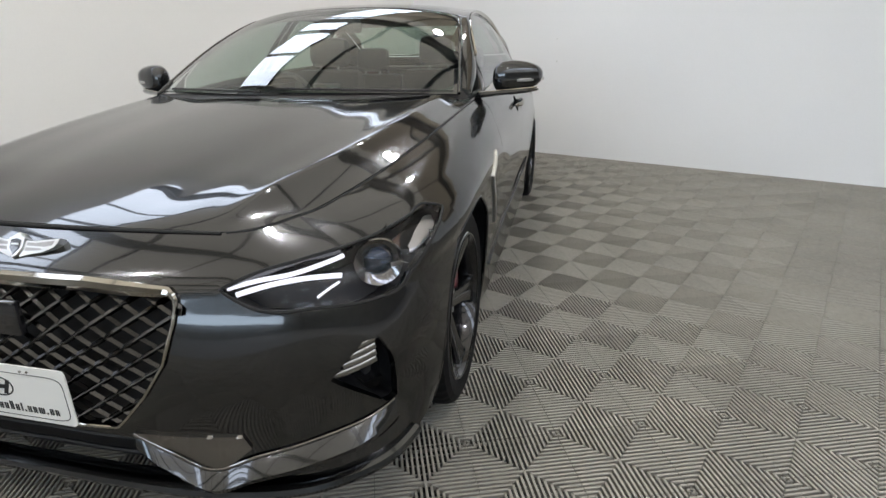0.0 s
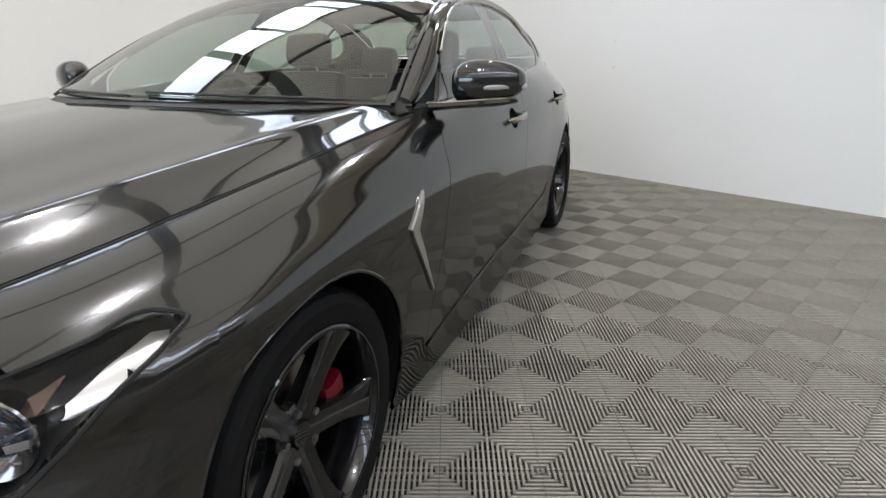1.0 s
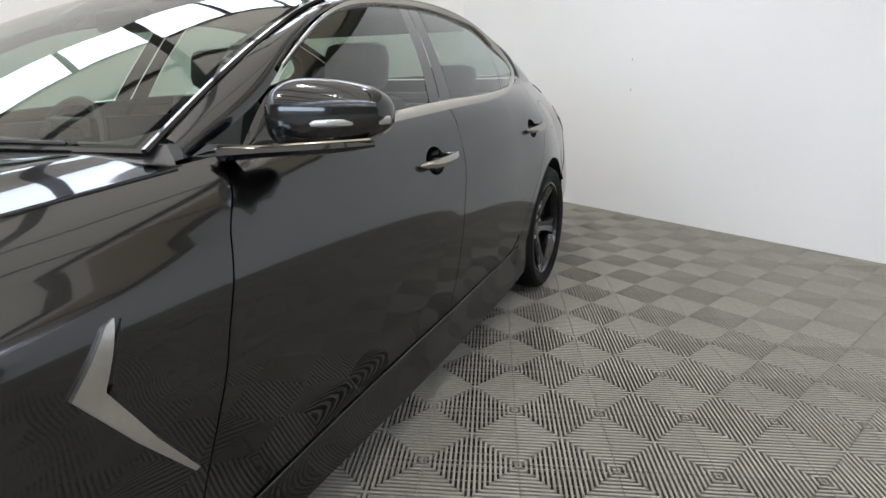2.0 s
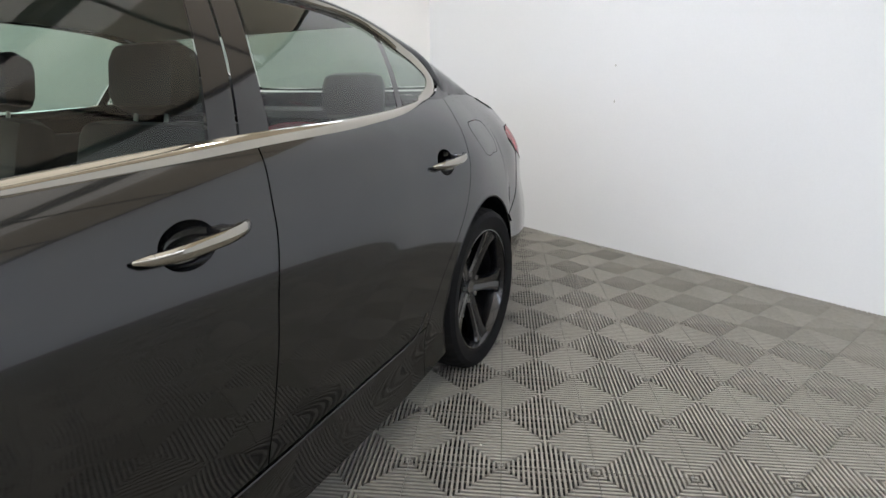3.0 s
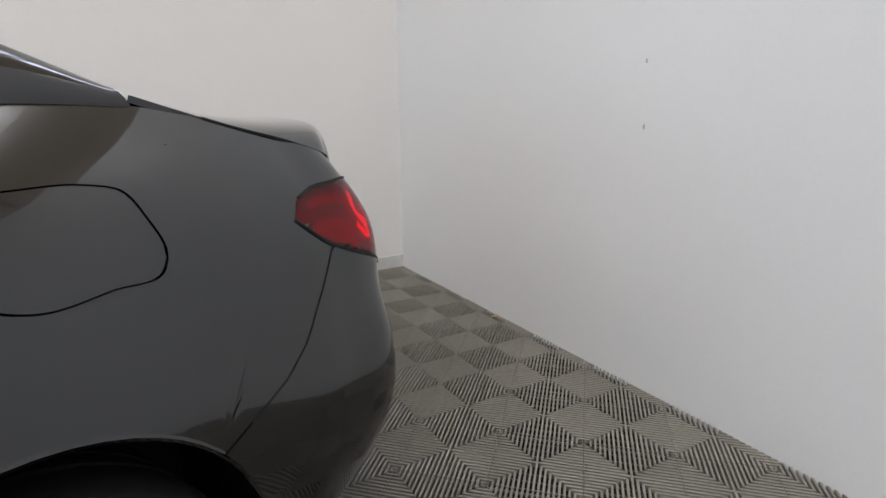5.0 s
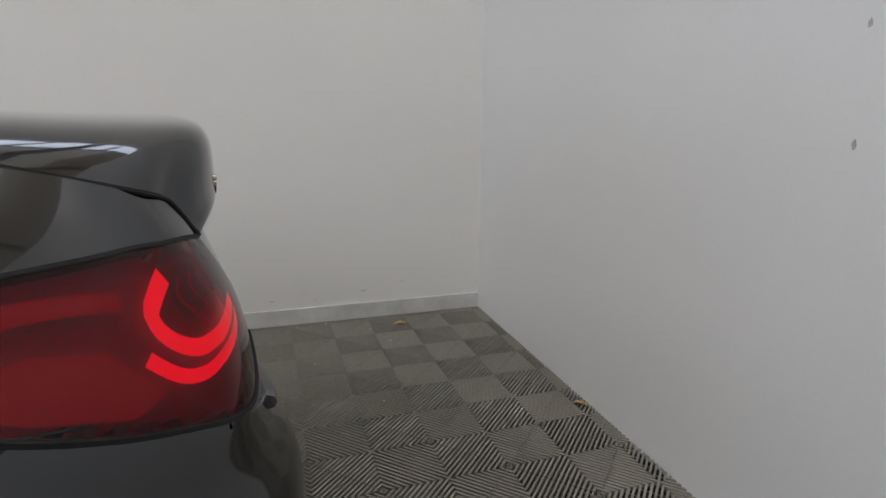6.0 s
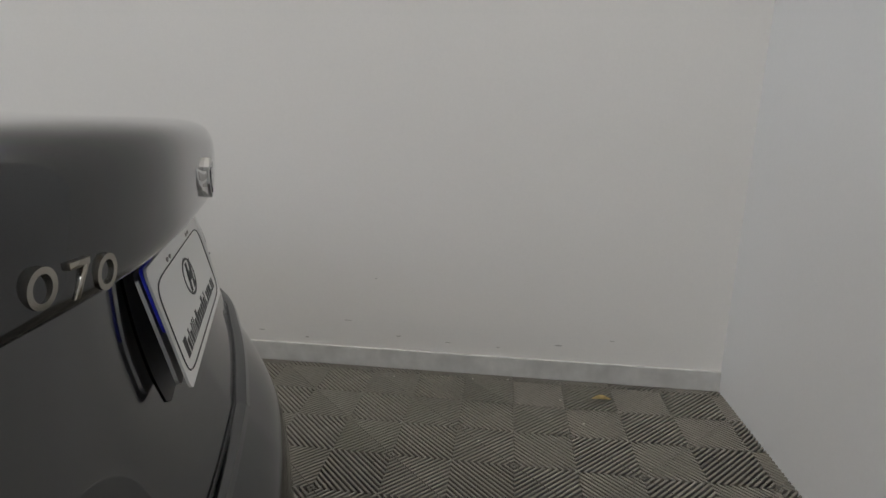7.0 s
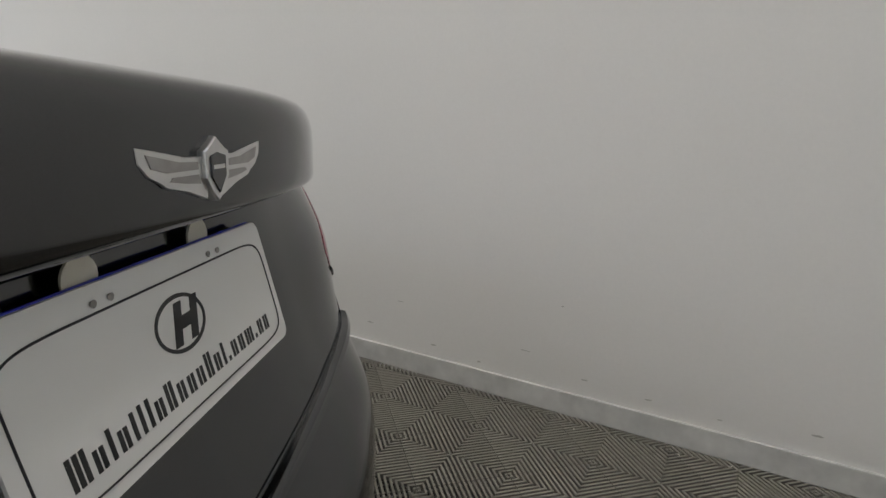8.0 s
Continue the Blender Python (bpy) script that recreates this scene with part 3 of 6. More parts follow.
def side(mirror):
    tag = dict(mirror=mirror)
    sgn = -1 if mirror else 1
    # front fender
    u, z = panel_grid(FENDER_FRONT, FENDER_REAR, lip_z, hood_gap)
    fender = part("front_fender", sheet(body, u, z, holes=[ARCHES[0]], **tag), PAINT, CAR)
    # doors
    for name, cut in (("front_door", (FENDER_REAR, DOOR_CUT)), ("rear_door", (DOOR_CUT, DOOR_REAR))):
        u, z = panel_grid(*cut, lambda q: sill_top(q) + 0.004, lambda q: belt_z(q) - 0.004, step=0.011, nb=72)
        at = (1.545, 0.862) if name == "front_door" else (2.545, 0.885)
        door = part(name, sheet(body, u, z, holes=[cup_outline(at)] + ([ARCHES[1]] if name == "rear_door" else []), **tag), PAINT, CAR)
        door_handle(door, at, mirror)
    # rocker below the doors, with its bright strip
    u, z = panel_grid(FENDER_REAR, DOOR_REAR, lip_z, lambda q: sill_top(q) - 0.002)
    part("rocker_panel", sheet(body, u, z, holes=[ARCHES[1]], **tag), PAINT, CAR)
    us = u_of(np.linspace(0.56, 2.30, 40))
    p = body(us, sill_top(us)) * np.array([sgn, 1, 1]) + np.array([sgn * 0.003, 0, 0])
    up_end = body(u_of(np.array([2.34, 2.37])), np.array([0.365, 0.41])) * np.array([sgn, 1, 1])
    part("sill_strip", tube(along(np.vstack([p, up_end]), 50), 0.0036, 6), GRILLE_CHROME, CAR, "thin smoked chrome sill strip")
    # rear quarter
    rear_rise = lambda q: np.where(q < 4.66, belt_z(q) - .001, np.interp(q, [4.66, 4.74, 4.813, 4.888, 4.969, 5.066, 5.152, 5.205, 5.25, 5.278, 5.294], [1.088, 1.075, 1.055, 1.037, 1.021, 1.003, .985, .976, .965, .945, .924]))
    u, z = panel_grid(DOOR_REAR, QUARTER_REAR, lambda q: np.where(q < 4.62, lip_z(q), np.interp(q, [4.62, 4.80, 5.24], [.40, .48, .56])), rear_rise, step=0.014, nb=60)
    fuel = np.array([(u_of(y), zz) for y, zz in ((2.90, .988), (2.98, .990), (3.07, .986), (3.115, .972), (3.13, .935), (3.138, .88), (3.125, .862), (3.05, .857), (2.95, .857), (2.915, .872), (2.893, .91), (2.88, .965))])
    fuel = np.array(smooth_outline(fuel, 48))
    quarter = part("rear_quarter_panel", sheet(body, u, z, holes=[ARCHES[1], TAIL_LAMP] + ([] if mirror else [fuel]), **tag), PAINT, CAR)
    if not mirror:
        c = fuel.mean(0)
        a, b = grid(u_of(2.86), u_of(3.17), 24, 0.82, 1.01, 16)
        part("fuel_door", sheet(body, a, b, keep=c + (fuel - c) * 0.965, **tag), PAINT, quarter)
    us = np.linspace(4.66, 5.0, 26)
    part("bumper_seam", tube(body(us, bumper_top(us)) * np.array([sgn, 1, 1]), .0016, 5), SEAM, quarter)
    # wheel arch lips and liners
    for k, (yc, zc, r) in enumerate(((0.0, 0.335, 0.365), (2.865, 0.34, 0.370))):
        a = np.radians(np.linspace(-22, 202, 40))
        uu, zz = u_of(yc) + r * np.cos(a), zc + r * np.sin(a)
        lip = body(uu, np.maximum(zz, 0.2)) * np.array([sgn, 1, 1])
        lip[:, 0] -= sgn * 0.004
        part("arch_lip", tube(lip, 0.006, 6), PAINT, CAR)
        bm = bmesh.new()
        rows = []
        for dx, rr in ((0.004, r + 0.002), (0.05, r + 0.012), (0.30, r + 0.012), (0.34, 0.05)):
            rows.append([bm.verts.new((p[0] - sgn * dx, yc + rr * math.cos(t), zc + rr * math.sin(t))) for p, t in zip(lip, a)])
        for r0, r1 in zip(rows, rows[1:]):
            for i in range(len(r0) - 1):
                bm.faces.new((r0[i], r0[i + 1], r1[i + 1], r1[i]))
        part("wheel_well", bm, BLACK, CAR, "black plastic wheel well liner")
    # side vent trim behind the front wheel: a bright hook shape
    poly = np.array([(u_of(y), zz) for y, zz in ((.468, .778), (.452, .770), (.390, .690), (.470, .572), (.562, .452), (.570, .456), (.500, .562), (.436, .680))])
    ga, gb = grid(u_of(.37), u_of(.59), 60, .44, .79, 80)
    trim = part("fender_vent_trim", sheet(body, ga, gb, keep=poly, flange=0.010, lift=0.007, mirror=mirror), SATIN, CAR, "satin silver hooked vent trim")
    q = along(np.array([(.480, .772), (.446, .682), (.508, .566), (.575, .462)]), 24)
    part("vent_slot", tube(body(u_of(q[:, 0]), q[:, 1]) * np.array([sgn, 1, 1]), np.interp(np.linspace(0, 1, 24), [0, .3, 1], [.002, .007, .003]), 6, flat=.4), BLACK, trim)


def door_handle(door, at, mirror):
    """A bright pull handle over a dark scooped cup."""
    sgn = -1 if mirror else 1
    y0, z0 = at
    ys = np.linspace(-0.120, 0.120, 25)
    base = body(u_of(y0 + ys), z0 + ys * 0.05) * np.array([sgn, 1, 1])
    out = 0.036 * np.clip(1 - (np.abs(ys) / 0.124) ** 3, 0, 1) + 0.003
    c = base + np.column_stack([sgn * out, 0 * ys, 0 * ys])
    rad = np.interp(ys, [-.120, -.10, -.05, .03, .105, .120], [.004, .010, .0135, .014, .013, .009])
    part("door_handle", tube(c, rad, 10, flat=0.7, up=(0, 0, 1)), CHROME, door, "bright chrome pull handle")
    bm = bmesh.new()
    box_bm(bm, -0.012, 0.030, 0.035, 0.075, -0.011, 0.016, 0.005)
    p = body(u_of(np.array([y0])), np.array([z0]))[0] * np.array([sgn, 1, 1])
    part("handle_mount", bm, GLOSS_BLACK, door, m=Matrix.Translation(p) @ Matrix.Diagonal((sgn, 1, 1, 1)))
    o = cup_outline(at)
    mid = o.mean(0)
    bm = bmesh.new()
    rows = []
    for k, dep in ((1.0, 0.001), (0.96, 0.006), (0.85, 0.018), (0.62, 0.028), (0.30, 0.033)):
        rows.append([bm.verts.new(p * np.array([sgn, 1, 1])) for p in inward(mid + (o - mid) * k, dep)])
    for r0, r1 in zip(rows, rows[1:]):
        for i in range(len(o)):
            bm.faces.new((r0[i], r0[(i + 1) % len(o)], r1[(i + 1) % len(o)], r1[i]))
    bm.faces.new(rows[-1])
    bmesh.ops.recalc_face_normals(bm, faces=bm.faces)
    part("handle_cup", bm, PAINT, door)


def cup_outline(at):
    a = np.linspace(0, math.tau, 32, endpoint=False)
    return np.column_stack([u_of(at[0] - 0.012) + 0.060 * np.cos(a) + 0.01 * np.sin(a), at[1] - 0.004 + 0.041 * np.sin(a)])


both(side)

# ---------------------------------------------------------------- roof, pillars and glass
TOP_MID = [(0, .44, .985), (0, .86, 1.205), (0, 1.30, 1.365), (0, 1.80, 1.405), (0, 2.30, 1.395), (0, 2.62, 1.345), (0, 2.98, 1.238), (0, 3.27, 1.112)]
TOP_EDGE = [(.745, .70, .970), (.675, 1.07, 1.175), (.605, 1.42, 1.312), (.565, 1.80, 1.368), (.565, 2.25, 1.378), (.575, 2.55, 1.338), (.598, 2.85, 1.250), (.625, 3.17, 1.122)]
TOP_K = np.arange(8.0)


def top(t, s):
    """Windscreen, roof and rear window as one skin: t from the screen's base to the rear deck, s across (-1 to 1)."""
    c, e = spline(TOP_K, TOP_MID, t), spline(TOP_K, TOP_EDGE, t)
    s = np.asarray(s, float)
    w = np.abs(s)
    x = s * e[:, 0]
    y = c[:, 1] + (e[:, 1] - c[:, 1]) * w ** 2
    z = c[:, 2] + (e[:, 2] - c[:, 2]) * (0.55 * w ** 2 + 0.45 * w ** 5)
    return np.column_stack([x, y, z])


DLO_TOP = [(.800, .845, .955), (.760, .97, 1.060), (.700, 1.16, 1.180), (.640, 1.42, 1.288), (.600, 1.80, 1.345), (.592, 2.20, 1.352), (.602, 2.47, 1.318), (.622, 2.67, 1.252), (.648, 2.80, 1.195), (.672, 2.92, 1.120)]
DLO_Y = np.array([p[1] for p in DLO_TOP])


def rail(y):
    return spline(DLO_Y, DLO_TOP, y)


def side_glass(y, a):
    """The side windows' skin: y along the car, a from the belt (0) to the window's top edge (1)."""
    lo = spline(GUIDES[5][8:13, 1], GUIDES[5][8:13], np.clip(y, .42, 2.84))
    tail = y > 2.84
    lo[tail] = spline([2.84, 2.93], [(.70, 2.84, 1.09), (.668, 2.93, 1.10)], y[tail])
    hi = rail(y)
    a = np.asarray(a)[:, None]
    p = lo + (hi - lo) * a
    p[:, 0] += 0.012 * (4 * a[:, 0] * (1 - a[:, 0]))
    p[:, 1] = y
    return p


def greenhouse():
    n = 40
    for name, t0, t1, mat, inset in (("windscreen", 0.04, 1.93, GLASS, 0.955), ("rear_window", 4.98, 6.93, GLASS, 0.93)):
        a, b = grid(t0, t1, 26, -inset, inset, 40)
        ob = part(name, sheet(top, a, b, flange=0, lift=0.0015), mat, CAR, "green tinted curved glass")
        ob.visible_shadow = False
    # black borders of the glass, seen as frits
    for name, t0, t1, h0, h1, inset in (("windscreen_frit", 0.0, 2.0, 0.10, 1.86, 0.93), ("rear_window_frit", 4.9, 7.0, 5.06, 6.86, 0.90)):
        a, b = grid(t0, t1, 60, -0.985, 0.985, 90)
        hole = smooth_outline([(h0, -inset), ((h0 + h1) / 2, -inset), (h1, -inset * 0.96), (h1 + .02, 0), (h1, inset * 0.96), ((h0 + h1) / 2, inset), (h0, inset), (h0 - .01, 0)], 90)
        part(name, sheet(top, a, b, holes=[hole], flange=0, lift=-0.003), GLOSS_BLACK, CAR)
    a, b = grid(1.97, 4.95, 44, -1, 1, 40)
    part("roof", sheet(top, a, b), PAINT, CAR)
    a, b = grid(2.0, 4.9, 20, -0.97, 0.97, 16)
    part("headliner", sheet(top, a, b, flange=0, lift=-0.035), HEADLINER, CAR)
    both(pillars)


def pillars(mirror):
    sgn = np.array([-1 if mirror else 1, 1, 1])
    # painted side rail from the mirror's foot over the doors to the rear deck
    lo = along([(.775, .735, .945)] + DLO_TOP[1:-2] + [(.655, 2.80, 1.192), (.680, 2.845, 1.135), (.698, 2.865, 1.080), (.684, 2.95, 1.074), (.664, 3.07, 1.076), (.646, 3.20, 1.076)], 90)
    lo[:, 2] += 0.004
    ye = np.array([p[1] for p in TOP_EDGE])
    bm = bmesh.new()
    rows = []
    for p in lo:
        e = spline(ye, TOP_EDGE, np.array([np.clip(p[1] + 0.0, .70, 3.17)]))[0]
        row = []
        for k in range(6):
            w = k / 5
            q = p + (e - p) * w
            q[0] += (0.016 + 0.016 * min(max((p[1] - 2.75) / .15, 0), 1) * min(max((3.2 - p[1]) / .2, 0), 1)) * 4 * w * (1 - w)
            q[2] += 0.006 * 4 * w * (1 - w)
            row.append(bm.verts.new(q * sgn))
        rows.append(row)
    for r0, r1 in zip(rows, rows[1:]):
        for k in range(5):
            bm.faces.new((r0[k], r0[k + 1], r1[k + 1], r1[k]))
    bmesh.ops.recalc_face_normals(bm, faces=bm.faces)
    part("side_rail", bm, PAINT, CAR)
    upper = along([(.722, 2.72, 1.082), (.710, 2.78, 1.093), (.698, 2.82, 1.106), (.688, 2.845, 1.122), (.680, 2.866, 1.146), (.668, 2.900, 1.160)], 16)
    lower = along([(.722, 2.72, 1.070), (.716, 2.78, 1.074), (.709, 2.83, 1.076), (.704, 2.865, 1.076), (.699, 2.89, 1.076), (.690, 2.94, 1.076)], 16)
    bm = bmesh.new()
    rows = [[bm.verts.new((u + (l - u) * w + np.array([.004 + .004 * w, 0, 0])) * sgn) for u, l in zip(upper, lower)] for w in (0, .5, 1)]
    for r0, r1 in zip(rows, rows[1:]):
        for i in range(15):
            bm.faces.new((r0[i], r0[i + 1], r1[i + 1], r1[i]))
    bmesh.ops.recalc_face_normals(bm, faces=bm.faces)
    part("pillar_foot", bm, PAINT, CAR)
    # A-pillar edge beside the screen
    ts = np.linspace(0.0, 2.0, 20)
    part("screen_trim", tube(top(ts, np.full(20, -0.985 if mirror else 0.985)), 0.007, 6), GLOSS_BLACK, CAR)
    # panes
    def pane(name, outline, mat=GLASS):
        a, b = grid(0.84, 2.93, 90, 0.0, 1.0, 30)
        ob = part(name, sheet(side_glass, a, b, keep=np.array(outline), flange=0, mirror=mirror), mat, CAR, "green tinted side glass" if mat is GLASS else "")
        if mat is GLASS:
            ob.visible_shadow = False
        return ob
    pane("side_window", [(.98, .02), (1.672, .02), (1.745, .5), (1.812, .97), (1.50, .97), (1.30, .97), (1.12, .96), (1.02, .9), (.98, .6)])
    pane("side_window", [(1.848, .02), (2.425, .02), (2.475, .4), (2.535, .97), (2.2, .97), (1.972, .97), (1.905, .5)])
    pane("quarter_window", [(2.475, .03), (2.60, .04), (2.70, .20), (2.76, .45), (2.77, .68), (2.70, .90), (2.58, .97), (2.52, .4)])
    pane("pillar_cover", [(1.676, 0.0), (1.750, 0.0), (1.822, .5), (1.885, 1.0), (1.818, 1.0), (1.75, .5)], GLOSS_BLACK)
    pane("pillar_cover", [(1.757, 0.0), (1.844, 0.0), (1.900, .5), (1.968, 1.0), (1.892, 1.0), (1.829, .5)], GLOSS_BLACK)
    pane("pillar_cover", [(2.430, 0.0), (2.470, 0.0), (2.515, .4), (2.575, 1.0), (2.540, 1.0), (2.480, .4)], GLOSS_BLACK)
    pane("mirror_sail", [(.85, 0), (.97, 0), (.97, .7), (1.0, .95), (.95, .98), (.86, .98)], GLOSS_BLACK)
    # window surround: a bright band round all the side glass, broad at its rear tip
    n = 150
    inn = [(.90, .03), (1.3, .03), (1.8, .03), (2.2, .02), (2.45, .02), (2.60, .05), (2.69, .18), (2.748, .36), (2.765, .56), (2.74, .76), (2.66, .92), (2.5, .975), (2.2, .975), (1.8, .975), (1.4, .97), (1.05, .95)]
    inner = along([side_glass(np.array([y]), np.array([a]))[0] for y, a in inn], n)
    low = [side_glass(np.array([y]), np.array([-.05]))[0] + np.array([.010, 0, -.004]) for y in (.90, 1.3, 1.8, 2.2, 2.45)]
    up = [rail(np.array([y]))[0] + np.array([.010, 0, .012]) for y in (2.70, 2.5, 2.2, 1.8, 1.4, 1.05)]
    outer = along(low + [(.748, 2.62, 1.066), (.718, 2.74, 1.083), (.694, 2.82, 1.106), (.676, 2.856, 1.136), (.660, 2.835, 1.178)] + up, n)
    bm = bmesh.new()
    rows = []
    for w, lift in ((0.0, -.006), (0.0, .002), (.30, .009), (.55, .010), (.85, .007), (1.0, .002), (1.0, -.008)):
        rows.append([bm.verts.new((p + (q - p) * w + np.array([.85, 0, .5]) * lift) * sgn) for p, q in zip(inner, outer)])
    for r0, r1 in zip(rows, rows[1:]):
        for i in range(n - 1):
            bm.faces.new((r0[i], r0[i + 1], r1[i + 1], r1[i]))
    bmesh.ops.recalc_face_normals(bm, faces=bm.faces)
    part("window_surround", bm, CHROME, CAR, "chrome window surround, broad at the rear tip")


greenhouse()


# ---------------------------------------------------------------- bonnet and front
HOOD_MID = [(0, -.655, .768), (0, -.45, .838), (0, -.2, .885), (0, .1, .930), (0, .405, .970)]


CREASE = 0.84                                    # the bonnet's side ridges, as a share of its half width


def hood(t, s):
    """The bonnet: flat between two ridges, falling to the wings outside them."""
    c = np.stack([np.polyval(q, t) for q in np.polyfit(np.arange(5.0), HOOD_MID, 4).T], 1)
    e = spline(STATION, GUIDES[5], STATION[2] + (u_of(0.725) - STATION[2]) * np.polyval(np.polyfit(np.arange(5.0), [0, .27, .48, .74, 1.0], 4), t))
    w = np.abs(s)
    x = s * e[:, 0]
    y = c[:, 1] + (e[:, 1] - c[:, 1]) * w ** 2.2
    plain = c[:, 2] + (e[:, 2] - c[:, 2]) * (0.32 * w ** 2 + 0.68 * w ** 6)
    ridge = c[:, 2] - 0.007
    inner = c[:, 2] + (ridge - c[:, 2]) * (w / CREASE) ** 2 + 0.006 * np.exp(-((w - CREASE) / 0.09) ** 2) - 0.004 * np.exp(-((w - 0.45) / 0.16) ** 2)
    fall = np.clip((w - CREASE) / (1 - CREASE), 0, 1)
    outer = ridge + 0.006 * np.exp(-((w - CREASE) / 0.05) ** 2) + (e[:, 2] - ridge) * (1.25 * fall - 0.25 * fall ** 2)
    k = np.clip((np.asarray(t) - 0.05) / 0.75, 0, 1)
    k = k * k * (3 - 2 * k)
    z = plain + k * (np.where(w < CREASE, inner, outer) - plain)
    return np.column_stack([x, y, z])


def front():
    cols = np.concatenate([np.linspace(CREASE, 0.996, 14)[::-1], np.linspace(-CREASE, CREASE, 64)[::-1][1:], -np.linspace(CREASE, 0.996, 14)[1:]])[::-1]
    a, b = np.meshgrid(np.linspace(0.012, 4.0, 70), cols, indexing="ij")
    part("bonnet", sheet(hood, a, b, flange=0.02, lift=0.0015), PAINT, CAR)
    ts, ss = np.linspace(0.02, 3.95, 60), np.linspace(-1, 1, 70)
    part("bonnet_seam", tube(hood(np.zeros(70), ss) + np.array([0, -.0035, -.0015]), .0042, 6), SEAM, CAR)
    for sx in (-1, 1):
        part("bonnet_seam", tube(hood(ts, np.full(60, sx * 1.0)) + np.array([sx * .0022, 0, -.0015]), .0032, 6), SEAM, CAR)
    # cowl and wipers at the screen's foot
    bm = bmesh.new()
    q = np.linspace(-1, 1, 41)
    back, fore = top(np.full(41, 0.06), q), hood(np.full(41, 3.97), q)
    r0 = [bm.verts.new(p + np.array([0, 0, -.012])) for p in fore]
    r1 = [bm.verts.new(p + np.array([0, 0.01, -.004])) for p in back]
    for i in range(40):
        bm.faces.new((r0[i], r0[i + 1], r1[i + 1], r1[i]))
    part("cowl", bm, BLACK, CAR)
    for x0, x1 in ((0.62, 0.02), (-0.05, -0.60)):
        w = np.linspace(0, 1, 14)
        p = top(0.03 + 0.04 * w, (x0 + (x1 - x0) * w) / 0.74) + np.array([0, -0.008, 0.004])
        arm = part("wiper", tube(p, 0.0045, 6), BLACK, CAR, "black windscreen wiper arm")
        part("wiper_blade", tube(p + np.array([0, 0.018, 0.0]), 0.003, 6), RUBBER, arm)


front()


